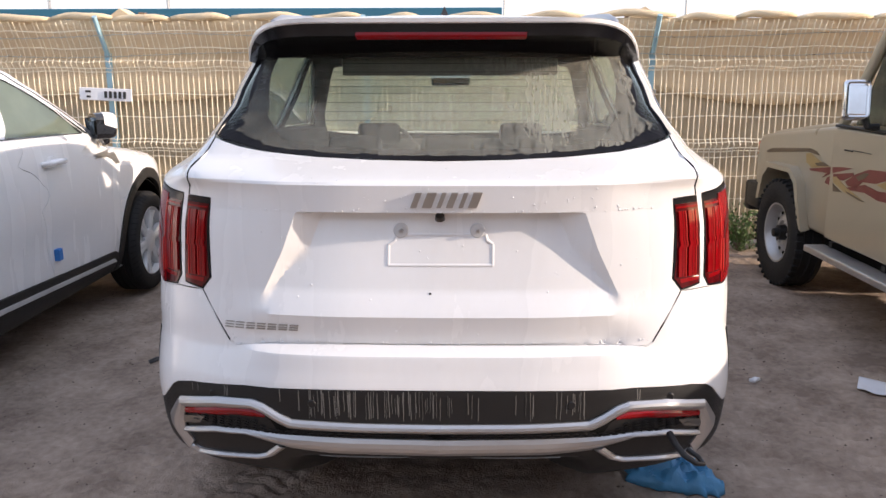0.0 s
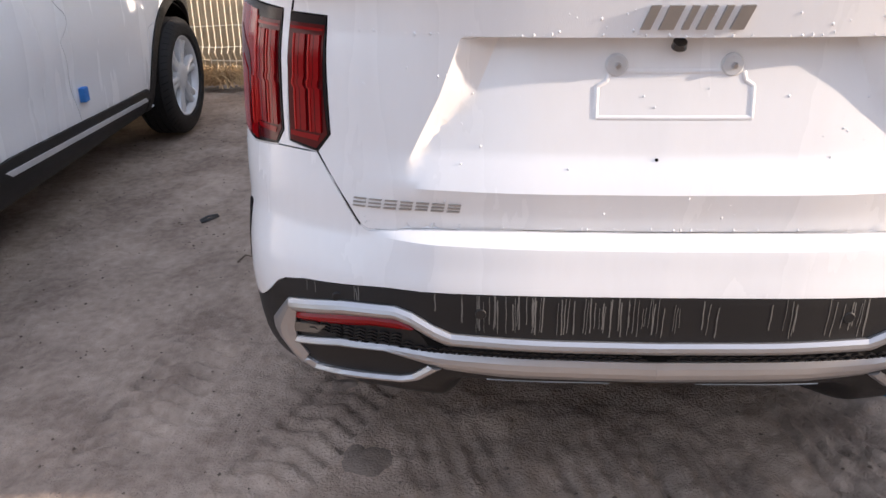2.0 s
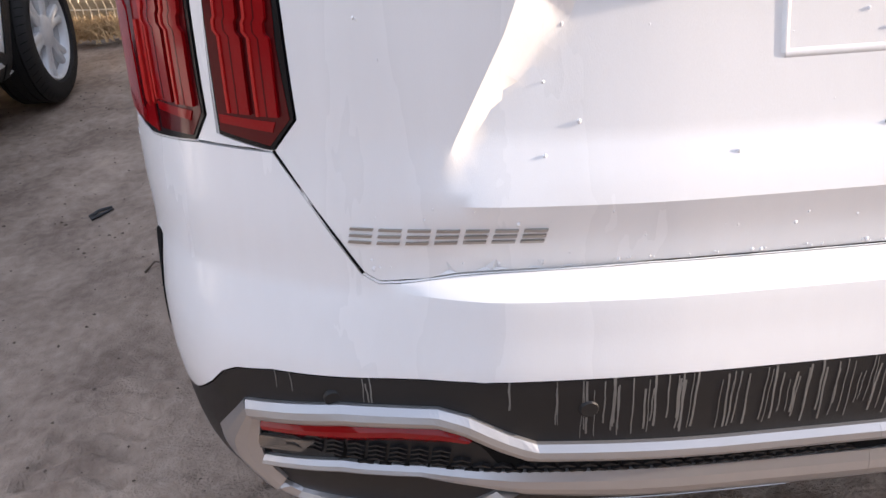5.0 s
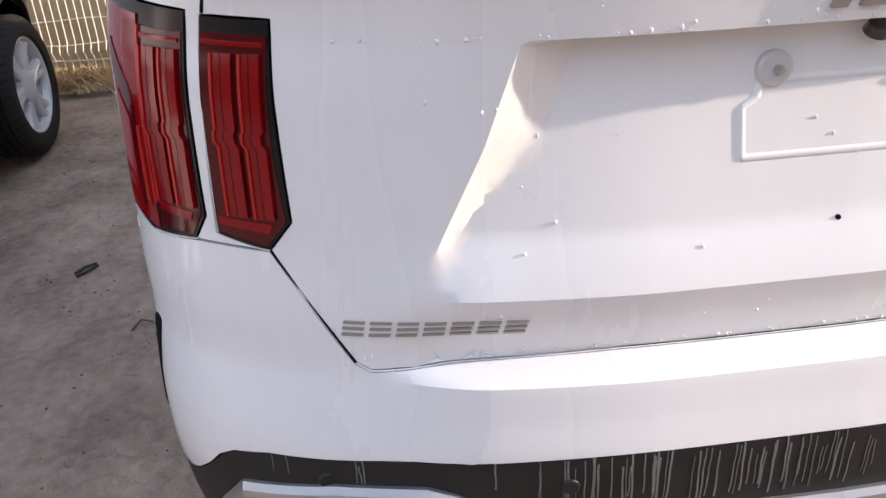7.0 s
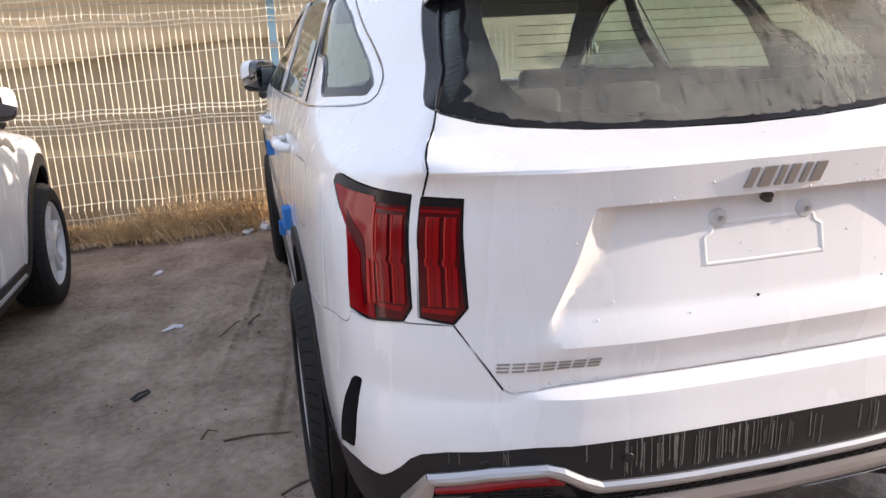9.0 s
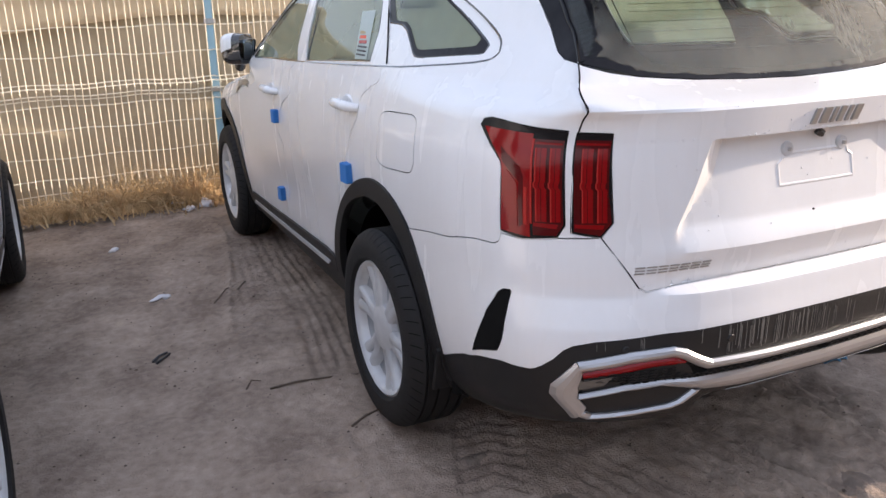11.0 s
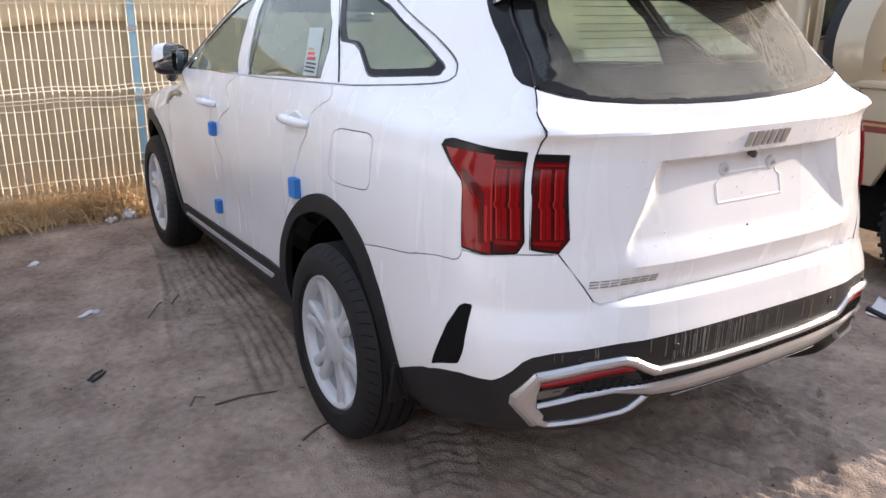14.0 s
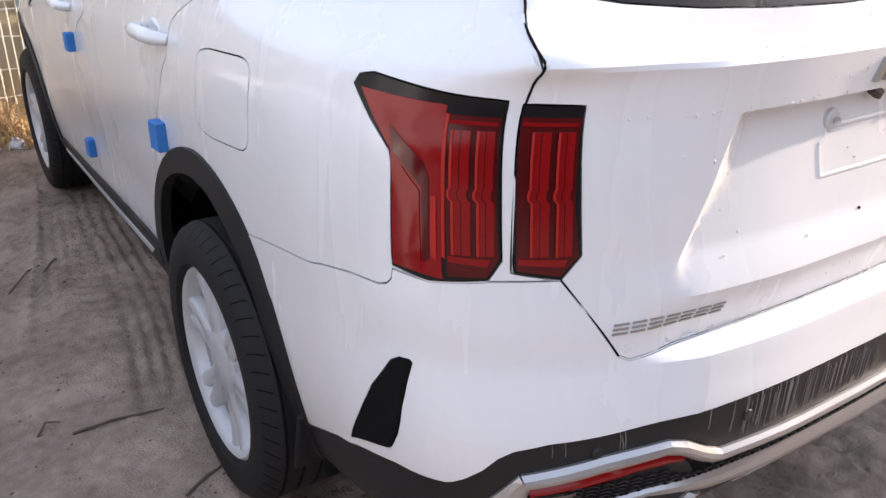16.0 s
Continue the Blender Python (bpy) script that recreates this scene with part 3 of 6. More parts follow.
def strip(low, high, flip=1, base=-.004, lift=.006, rows=5, cols=40, ends=True, bulge=True):
    """A raised moulding between two outlines (s, v) with as many points each; it bulges by lift in the middle."""
    def dense(line):
        a = np.array(line, float)
        d = np.r_[0, np.cumsum(np.hypot(*np.diff(a, axis=0).T))]
        t = np.linspace(0, d[-1], cols)
        t = np.unique(np.r_[t, d])
        return t / d[-1], a, d / d[-1]
    t0, a0, d0 = dense(low)
    t1, a1, d1 = dense(high)
    ts = np.unique(np.round(np.r_[t0, t1], 4))
    lo = np.stack([np.interp(ts, d0, a0[:, i]) for i in (0, 1)], 1)
    hi = np.stack([np.interp(ts, d1, a1[:, i]) for i in (0, 1)], 1)
    verts, faces, m = [], [], len(ts)
    prof = [(0, base)] + [(j / (rows - 1), lift * ((.35 + .65 * math.sin(math.pi * j / (rows - 1))) if bulge else 1)) for j in range(rows)] + [(1, base)]
    for w, h in prof:
        p, _ = on_skin(lo * (1 - w) + hi * w, flip, h)
        verts += list(p)
    for j in range(len(prof) - 1):
        for i in range(m - 1):
            faces.append((j * m + i, (j + 1) * m + i, (j + 1) * m + i + 1, j * m + i + 1))
    if ends:
        faces += [tuple(j * m for j in range(len(prof)))[::-1], tuple(j * m + m - 1 for j in range(len(prof)))]
    bm = from_lists(verts, faces)
    bmesh.ops.recalc_face_normals(bm, faces=bm.faces[:])
    return bm


def blob_patch(poly, flip=1, base=-.004, lift=.004):
    """A flat raised piece with the outline poly (s, v)."""
    pts, nor = on_skin(poly, flip, lift)
    low, _ = on_skin(poly, flip, base)
    k = len(poly)
    verts = list(pts) + list(low)
    faces = [tuple(range(k))] + [(i, (i + 1) % k, k + (i + 1) % k, k + i) for i in range(k)]
    bm = from_lists(verts, faces)
    bmesh.ops.triangulate(bm, faces=[f for f in bm.faces if len(f.verts) > 4])
    bmesh.ops.recalc_face_normals(bm, faces=bm.faces[:])
    return bm


def wheel(parent, x, y, z, out, label):
    """A tyre with grooves and shoulder cuts, a rim with six twin spokes under white film, a hub cap."""
    hub = new("wheel", None)
    hub.parent = parent
    hub.matrix_basis = pose(x, y, z) @ Matrix.Diagonal((out, 1, 1, 1))
    tagged(hub, label)
    w = .116
    prof = [(-.09, .250), (-w, .264), (-w - .004, .305), (-w + .004, .342), (-w + .022, .363)]
    for g in (-.068, -.024, .024, .068):
        prof += [(g - .010, .372), (g - .005, .372), (g - .004, .362), (g + .004, .362), (g + .005, .372)]
    prof += [(w - .022, .363), (w - .004, .342), (w + .004, .305), (w, .268), (.100, .256), (.09, .250), (-.09, .250)]
    t = part("tyre", lathe(prof, 72), RUBBER, hub, smooth=35)
    cuts = []
    for sgn in (-1, 1):
        for k in range(54):
            line_ = [(sgn * .084, .0, .3715), (sgn * .096, .006, .3640), (sgn * .106, .010, .3525), (sgn * .114, .013, .3420)]
            q = [(x, y + d, z) for x, y, z in line_ for d in (-.0016, .0016)]
            cuts.append(moved(from_lists(q, [(2 * i, 2 * i + 1, 2 * i + 3, 2 * i + 2) for i in range(3)]), Matrix.Rotation(2 * math.pi * k / 54, 4, "X")))
    part("shoulder_cut", join(cuts), DARK, t, kind="stuff")
    barrel = [(-.08, .250), (.080, .252), (.100, .257), (.105, .250), (.099, .240), (.086, .233), (.04, .222), (-.08, .222)]
    part("rim", lathe(barrel, 64), FILM, hub, smooth=40)
    part("brake_disc", lathe([(.005, .03), (.005, .16), (-.01, .165), (-.03, .165)], 40), SILVER, hub, smooth=30)
    part("stretched_film", lathe([(.062, .0001), (.058, .12), (.050, .20), (.066, .236)], 48), POCKET, hub, "grey film stretched over the wheel pockets", 60)
    for k in range(6):
        arms = []
        for d in (-.14, .14):
            sect, verts, faces = [(.068, .20, .030), (.10, .16, .026), (.17, .11, .020), (.240, .085, .024)], [], []
            for r, side_, half in sect:
                a = d * (1.0 if r > .1 else .8) * (.6 + .4 * r / .22)
                c, s = r * math.cos(a), r * math.sin(a)
                front = .088 - .25 * (r - .07) ** 2 + (.012 if r > .2 else 0)
                verts += [(front - .05, c, s - half), (front - .008, c, s - half), (front, c, s - half * .55), (front, c, s + half * .55), (front - .008, c, s + half), (front - .05, c, s + half)]
            for i in range(len(sect) - 1):
                for j in range(5):
                    faces.append((i * 6 + j, i * 6 + j + 1, (i + 1) * 6 + j + 1, (i + 1) * 6 + j))
            bm = from_lists(verts, faces)
            bmesh.ops.recalc_face_normals(bm, faces=bm.faces[:])
            arms.append(bm)
        part("spoke", moved(join(arms), Matrix.Rotation(math.pi / 3 * k + .2, 4, "X")), FILM, hub, smooth=50)
    part("hub_cap", lathe([(.05, .098), (.082, .092), (.089, .080), (.092, .04), (.092, .0001)], 40), FILM, hub, smooth=40)
    return hub


def letter_bars(parent, name, shapes, z0, x0, lift, thick, mat, label):
    """Raised badge strokes on the tailgate: each shape is a polygon in metres (right, up)."""
    for sh in shapes:
        poly = []
        for u, w in sh:
            x, z = x0 + u, z0 + w
            poly.append((x, z))
        top, low = [], []
        for x, z in poly:
            s = at_x(abs(x), z)
            p, n = on_skin([(s, z)], 1 if x <= 0 else -1, lift)
            q, _ = on_skin([(s, z)], 1 if x <= 0 else -1, lift - thick)
            top.append(p[0]), low.append(q[0])
        k = len(poly)
        bm = from_lists(top + low, [tuple(range(k))] + [(i, (i + 1) % k, k + (i + 1) % k, k + i) for i in range(k)])
        bmesh.ops.triangulate(bm, faces=[f for f in bm.faces if len(f.verts) > 4])
        bmesh.ops.recalc_face_normals(bm, faces=bm.faces[:])
        part(name, bm, mat, parent, label)


def stroke(points, w):
    """A mitred stroke of width w along points, as one outline."""
    p = [Vector(q) for q in points]
    left, right = [], []
    for i, q in enumerate(p):
        d0 = (q - p[i - 1]).normalized() if i else (p[1] - q).normalized()
        d1 = (p[i + 1] - q).normalized() if i < len(p) - 1 else d0
        n0, n1 = Vector((-d0.y, d0.x)), Vector((-d1.y, d1.x))
        n = (n0 + n1).normalized()
        n = n * (w / 2 / max(.4, n.dot(n0)))
        left.append(tuple(q + n)), right.append(tuple(q - n))
    return left + right[::-1]


def seam(parent, line, flip, r=.0022, name="shut_line", mat=None, lift=0.0):
    pts, _ = on_skin(line, flip, lift)
    return part(name, tube(pts, r, 5), mat or DARK, parent)


def closed(poly):
    return poly + poly[:1]


def tail_lamp(car, flip, which):
    """One of the two upright lamp blocks a side: black frame, red lens with stepped light bars."""
    lab = "black framed red tail lamp with two upright light bars"
    lamp = panel("tail_lamp", ["lamp_in" if which == "in" else "lamp_out"], LAMP_BLACK, car, "L" if flip == 1 else "R", .002, .05, .001, lab)

    def lens(name, a, b, mat, lift, rows=4, cols=16, label=""):
        return part(name, strip(a, b, flip, .001, lift, rows, cols, True, False), mat, lamp, label, 40)
    if which == "in":
        s0, s1, low = 1.088, 1.231, [(1.076, .972), (1.122, .940), (1.231, .950)]
        bars = [(1.099, 1.140), (1.156, 1.202)]
    else:
        s0, s1, low = 1.280, 1.400, [(1.275, .968), (1.306, .938), (1.400, .936)]
        bars = [(1.290, 1.332), (1.346, 1.390)]
        lens("side_lens", [(1.630, 1.206), (1.585, 1.160), (1.542, 1.122), (1.537, 1.08), (1.545, .940)], [(1.408, 1.198), (1.408, 1.14), (1.408, 1.10), (1.410, 1.06), (1.412, .930)], RED, .004, 7, 20, "plain red side lens")
        lens("shadow_wedge", [(1.548, 1.160), (1.45, 1.112), (1.437, 1.088), (1.439, .962)], [(1.536, 1.122), (1.512, 1.108), (1.456, 1.074), (1.456, .953)], RED_DEEP, .0052, 3, 16)
        lens("side_reflector", [(1.513, 1.100), (1.522, 1.05), (1.530, .955)], [(1.507, 1.100), (1.461, 1.068), (1.461, .956)], RED, .0062, 4, 14)
        lens("orange_edge", [(1.432, 1.062), (1.436, .966)], [(1.420, 1.062), (1.422, .960)], RED_BAR, .0066, 3, 8)
        lens("bright_edge", [(1.407, 1.186), (1.410, .968)], [(1.399, 1.186), (1.402, .965)], RED_BAR, .0056, 3, 10)
    lens("lens_field", [(s0, 1.183), (s0, 1.05), low[0], low[1]], [(s1, 1.185), (s1, 1.08), (s1, 1.0), low[2]], RED_DEEP, .003, 5, 16)
    lens("top_line", [(s0 + .006, 1.176), (s1 - .004, 1.178)], [(s0 + .006, 1.171), (s1 - .004, 1.172)], RED, .0050, 3, 8)
    lens("foot_band", [(s0 + .024, .956), (s1 - .004, .960)], [(s0 + .016, .968), (s1 - .004, .970)], RED, .0042, 3, 8)
    for a, b in bars:
        z = [(1.163, .000), (1.079, .000), (1.074, .005), (1.064, .005), (1.058, -.004), (.974, -.004)]
        out_, in_ = [(b + d, v) for v, d in z], [(a + d, v) for v, d in z]
        lens("light_bar", out_, in_, RED, .0075, 4, 12)
        mid = [((p[0] + q[0]) / 2, p[1]) for p, q in zip(out_, in_)]
        lens("bar_groove", [(q + .0014, v) for q, v in mid], [(q - .0014, v) for q, v in mid], RED_DEEP, .0078, 2, 12)
        # brighter red strip paints the edge of the bar that catches light
        lens("lit_bar_edge", out_, [(q - .0055, v) for q, v in out_], RED_BAR, .0095, 3, 12)
    return lamp


def rear_trim(car, flip):
    """Silver skid frame, reflector, mesh grille and sham exhaust finisher of the bumper's lower half."""
    up_hi = rear([(0, .584), (.20, .585), (.42, .590), (.455, .606), (.50, .632), (.535, .642), (.65, .636), (.775, .610)])
    up_lo = rear([(0, .556), (.20, .557), (.43, .562), (.465, .578), (.505, .602), (.535, .612), (.65, .604), (.762, .580)])
    part("upper_skid_trim", strip(up_lo, up_hi, flip, -.01, .016, 5, 50, True), SILVER, car, "satin silver bumper trim")
    part("outer_skid_trim", strip(rear([(.760, .582), (.768, .535), (.766, .500), (.742, .468)]), rear([(.778, .609), (.826, .535), (.826, .508), (.765, .428)]), flip, -.01, .015, 5, 14), SILVER, car)
    mid_hi = rear([(0, .536), (.31, .540), (.45, .541), (.56, .546), (.66, .540), (.765, .512)])
    mid_lo = rear([(0, .486), (.31, .490), (.43, .500), (.56, .529), (.66, .521), (.765, .494)])
    part("lower_skid_trim", strip(mid_lo, mid_hi, flip, -.01, .014, 5, 50), SILVER, car)
    fin_o = rear([(.768, .445), (.735, .430), (.66, .440), (.52, .452), (.485, .464), (.440, .500)])
    fin_i = rear([(.752, .458), (.725, .444), (.66, .452), (.53, .465), (.505, .474), (.468, .505)])
    part("exhaust_finisher", strip(fin_o, fin_i, flip, -.01, .014, 4, 40), SILVER, car, "satin silver exhaust finisher frame")
    part("finisher_floor", blob_patch(rear([(.76, .505), (.72, .45), (.53, .472), (.49, .492), (.50, .528), (.66, .520)]), flip, -.03, -.006), CLAD, car)
    part("skid_plate", strip(rear([(.12, .450), (.315, .450)]), rear([(.09, .476), (.345, .476)]), flip, -.006, .003, 3, 12, True, False), BADGE, car, "grey-brown skid plate under the bumper")
    part("grille_back", blob_patch(rear([(0, .560), (.43, .564), (.505, .604), (.66, .606), (.765, .584), (.768, .512), (.66, .540), (.45, .541), (0, .536)]), flip, -.03, .001), DARK, car)
    ref_hi = rear([(.495, .597), (.53, .611), (.59, .611), (.66, .602), (.762, .577)])
    ref_lo = rear([(.505, .589), (.53, .589), (.59, .588), (.66, .577), (.758, .560)])
    part("rear_reflector", strip(ref_lo, ref_hi, flip, -.002, .008, 4, 20), RED, car, "long red bumper reflector")
    part("reverse_lamp", blob_patch(rear([(.690, .567), (.766, .551), (.772, .524), (.711, .541)]), flip, -.004, .006), SMOKE, car, "smoked reversing lamp")
    for row, z in enumerate((.5435, .5515, .5595, .5675, .5755)):
        for x in np.arange(.02 if row < 2 else .475 + .012 * row, .70 if row else .64, .026) + (.013 if row % 2 else 0):
            part("grille_scale", blob_patch(rear([(x, z - .0012), (x + .011, z + .0026), (x + .022, z - .0012), (x + .019, z - .0030), (x + .011, z - .0005), (x + .003, z - .0030)]), flip, -.002, .0055), CLAD, car)


def door_mirror(car, flip):
    m = new("door_mirror", None)
    m.parent = car
    m.matrix_basis = pose(-.95 * flip, 3.16, 1.272) @ Matrix.Diagonal((flip, 1, 1, 1)) @ pose(0, 0, 0, 0, 0, 46)
    bm = bmesh.new()
    bmesh.ops.create_uvsphere(bm, u_segments=24, v_segments=14, radius=1)
    for v in bm.verts:
        c = v.co
        k = .5
        c = Vector([math.copysign(abs(q) ** k, q) for q in c])
        v.co = Vector((c.x * .085, (c.y * .075 if c.y < 0 else c.y * .11) + .02 * c.x, c.z * .085))
        if v.co.y < -.02:
            v.co.y = max(v.co.y, -.045)
    top = bm.copy()
    bmesh.ops.bisect_plane(top, geom=top.verts[:] + top.edges[:] + top.faces[:], plane_co=(0, 0, .012), plane_no=(0, .35, 1), clear_inner=True)
    bmesh.ops.bisect_plane(top, geom=top.verts[:] + top.edges[:] + top.faces[:], plane_co=(0, .004, .0), plane_no=(0, 1, 0), clear_inner=True)
    part("mirror_shell", moved(top, Matrix.Scale(1.03, 4)), PAINT, m, "white mirror shell", 50)
    part("mirror_housing", bm, GLOSS, m, "gloss black mirror housing", 50)
    part("mirror_glass", moved(box((-.060, -.004, -.056), (.060, .004, .056), .02, 3), pose(0, -.046, 0, 9)), MIRROR, m, "dark mirror glass")
    part("mirror_foot", tube([(.03, .02, -.06), (.06, .05, -.10), (.12, .08, -.10)], [.03, .032, .03], 10), GLOSS, m)


def pull_handle(door, flip, y, z):
    (p,), (n,) = on_skin(side([(y, z)]), flip, 0)
    h = new("door_handle", None)
    h.parent = door
    h.matrix_basis = pose(*p) @ Matrix.Diagonal((flip, 1, 1, 1))
    cup = lathe([(0, .0001), (-.004, .05), (.002, .058)], 24)
    part("handle_cup", moved(cup, pose(.004, 0, .0) @ Matrix.Diagonal((1, 1.15, .62, 1))), PAINT, h, "", 40)
    part("handle_bar", tube([(.004, -.115, -.004), (-.026, -.095, 0), (-.036, -.04, .002), (-.037, .03, .002), (-.030, .085, 0), (.004, .112, -.003)], [.014, .018, .019, .019, .018, .012], 10), PAINT, h, "", 60)
    part("key_plug", box((-.046, .045, -.006), (-.040, .058, .007), .002), DARK, h)


def build_interior(car):
    inn = new("cabin_interior", None)
    inn.parent = car
    tagged(inn, "dark cabin with seats, grey headlining and mirror")
    part("cabin_floor", box((-.72, .35, .45), (.72, 3.5, .52)), SEAT, inn)
    part("headlining", box((-.55, .62, 1.625), (.55, 2.5, 1.64), .005), LINER, inn, "grey headlining")
    for x, y in ((-.42, 1.55), (.0, 1.55), (.42, 1.55), (-.40, 2.45), (.40, 2.45)):
        w = .23
        back = box((x - w, y, .75), (x + w, y + .14, 1.16), .05, 3)
        part("seat_back", moved(back, Matrix.Translation((0, y, .75)) @ Matrix.Rotation(.18, 4, "X") @ Matrix.Translation((0, -y, -.75))), SEAT, inn, "", 60)
        part("headrest", box((x - .12, y - .08, 1.15), (x + .12, y + .01, 1.27), .035, 3), SEAT, inn, "", 60)
    part("roof_header", box((-.60, 2.42, 1.53), (.60, 2.52, 1.625), .01), LINER, inn)
    part("folded_third_row", box((-.56, .55, .60), (.56, 1.40, .80), .04, 3), SEAT, inn, "dark seats folded flat", 60)
    part("seat_cushions", box((-.66, 1.6, .55), (.66, 2.1, .72), .05), SEAT, inn)
    part("dashboard", box((-.70, 3.1, .80), (.70, 3.5, 1.10), .06, 3), SEAT, inn, "", 60)
    part("cabin_mirror", moved(box((-.12, -.02, -.03), (.12, .02, .03), .015), pose(0, 2.82, 1.50)), CHROME, inn, "inner driving mirror")
    part("mirror_stem", tube([(0, 2.84, 1.50), (0, 2.86, 1.58)], .012, 8), DARK, inn)
    part("steering_wheel", moved(lathe([(-.012, .17), (0, .182), (.012, .17), (0, .158), (-.012, .17)], 32, "y"), pose(-.40, 2.98, 1.05, -25)), SEAT, inn)


def build_car():
    car = new("estate_car", None)
    inner_kinds = [w for w in ORDER if w not in ("arch_r", "arch_f", "win_q", "win_r", "win_f", "light_f", "rear_win", "screen")] + ["rest"]
    panel("inner_shell", inner_kinds, DARK, car, "LR", -.022, 0, .004)
    panel("body_shell", ["rest"], PAINT, car, "LR", 0, .015, .0018, "white painted roof, quarters and wings")
    gate = panel("tailgate", ["gate"], PAINT, car, "LR", 0, .018, .002, "white tailgate with a sunk plate field")
    bumper = panel("rear_bumper", ["bumper"], PAINT, car, "LR", .001, .018, .0015, "white upper bumper", 14)
    panel("lower_bumper", ["clad_rear"], CLAD, car, "LR", 0, .018, .001, "black plastic lower bumper with pale dried drips")
    panel("bonnet", ["hood"], PAINT, car, "LR", .001, .015, .002)
    screen = panel("windscreen", ["screen"], SCREEN, car, "LR", -.003, .0, 0)
    rw = panel("rear_window", ["rear_win"], REAR_GLASS, car, "LR", -.002, .0, 0, "tinted rear window with dust film and dried drips")
    # black painted border inside the rear window
    rim_lo = rear([(0, 1.305), (.20, 1.308), (.36, 1.315), (.52, 1.329)]) + [(1.165, 1.366)]
    rim_hi = rear([(0, 1.332), (.20, 1.334), (.36, 1.342), (.47, 1.360)]) + [(.96, 1.42)]
    for flip in (1, -1):
        part("window_border", strip(rim_lo, rim_hi, flip, -.0015, -.0005, 3, 40, False, False), PRINT, rw, "black printed border")
        part("window_border", strip([(1.172, 1.368), (1.258, 1.465), (1.284, 1.552), (1.302, 1.65)], [(.95, 1.40), (1.04, 1.49), (1.08, 1.56), (1.10, 1.65)], flip, -.0015, -.0005, 3, 20, False, False), PRINT, rw)
    for flip in (1, -1):
        part("side_moulding", strip([(1.188, 1.368), (1.274, 1.465), (1.299, 1.552), (1.319, 1.645)], [(1.170, 1.369), (1.256, 1.465), (1.281, 1.552), (1.301, 1.645)], flip, -.004, .007, 5, 20), LAMP_BLACK, car, "black moulding beside the rear window", 60)
    cols_, rows_, verts, faces = 150, 14, [], []
    for i in range(cols_ + 1):
        c = -1 + 2 * i / cols_
        ragged = .012 * abs(noise.noise((c * 16, 1, 5))) + .014 * max(0, noise.noise((c * 45, 2, 5))) + .006 * noise.noise((c * 5, 7, 5))
        s_end = 1.09 + .03 * noise.noise((3, 2, 8))
        s_ = abs(c) * s_end
        base_ = 1.313 + .040 * abs(c) ** 2.2 + .028 * max(0, abs(c) - .8) / .2 + ragged
        for j in range(rows_ + 1):
            t = j / rows_
            side_ = s_ + abs(c) ** 6 * (.10 * t + .05 * noise.noise((t * 8, c, 4)) + .03 * noise.noise((t * 25, c, 14)))
            p, _ = on_skin([(min(side_, 1.26), base_ + (1.65 - base_) * t)], 1 if c < 0 else -1, .0006)
            verts.append(p[0])
    for i in range(cols_):
        for j in range(rows_):
            a = i * (rows_ + 1) + j
            faces.append((a, a + 1, a + rows_ + 2, a + rows_ + 1))
    part("dust_film", from_lists(verts, faces), DUST, rw, "ragged film of dried dust with run-down drips", 180)
    for z in np.arange(1.39, 1.60, .026):
        part("heater_line", tube(np.concatenate([on_skin([(s, z) for s in np.linspace(.92, 0, 16)], 1, -.008)[0], on_skin([(s, z) for s in np.linspace(.06, .92, 15)], -1, -.008)[0]]), .0007, 4), CLAD, rw)
    for one in (screen, rw):
        one.visible_shadow = False
    for flip, tag in ((1, "L"), (-1, "R")):
        panel("pillar_cover", ["pillar"], PRINT, car, tag, -.001, .01, .0015, "gloss black pillar panel")
        door = panel("rear_door", ["door_r"], PAINT, car, tag, 0, .015, .0018, "white rear door")
        pull_handle(door, flip, 1.385, 1.158)
        door2 = panel("front_door", ["door_f"], PAINT, car, tag, 0, .015, .0018, "white front door")
        pull_handle(door2, flip, 2.53, 1.108)
        panel("window_surround", ["frame"], PAINT, car, tag, -.003, .012, .001)
        seam(car, side([(1.395, 1.668), (1.345, 1.62), (1.225, 1.47), (1.150, 1.38), (1.105, 1.322)]), flip, .0030, "door_edge_line", DARK, -.001)
        seam(car, closed(OUT["frame"]), flip, .0042, "window_seal", GLOSS, -.002)
        for w, own in (("win_q", "quarter_window"), ("win_r", "rear_door_window"), ("win_f", "front_door_window"), ("light_f", "corner_window")):
            g = panel(own, [w], SIDE_GLASS, car, tag, -.008, .0, 0, "misted greenish side window")
            g.visible_shadow = False
            seam(g, closed(OUT[w]), flip, .0045, "glass_seal", GLOSS, -.006)
        if flip == 1:
            card = part("window_sticker", blob_patch(side([(1.52, 1.49), (1.385, 1.495), (1.315, 1.325), (1.435, 1.32)]), flip, -.0075, -.006), LABEL, car, "printed energy sticker on the glass")
            for k, (mat_, wide) in enumerate(((GREEN, .45), (GREEN, .55), (DECAL_GOLD, .65), (AMBER, .75), (RED_BAR, .85))):
                z = 1.455 - .017 * k
                y = 1.495 - .012 * k
                part("sticker_bar", blob_patch(side([(y, z), (y - .09 * wide, z + .002), (y - .09 * wide - .004, z - .010), (y - .004, z - .012)]), flip, -.0065, -.005), mat_, card)
            for k in range(3):
                z = 1.368 - .014 * k
                part("print_bar", blob_patch(side([(1.445 - .004 * k, z), (1.350 - .004 * k, z), (1.347 - .004 * k, z - .006), (1.442 - .004 * k, z - .006)]), flip, -.0065, -.005), CLAD, card)
        q = np.array(OUT["win_q"])
        inner = [tuple(p) for p in (q - q.mean(0)) * .85 + q.mean(0) + (.0, .006)]
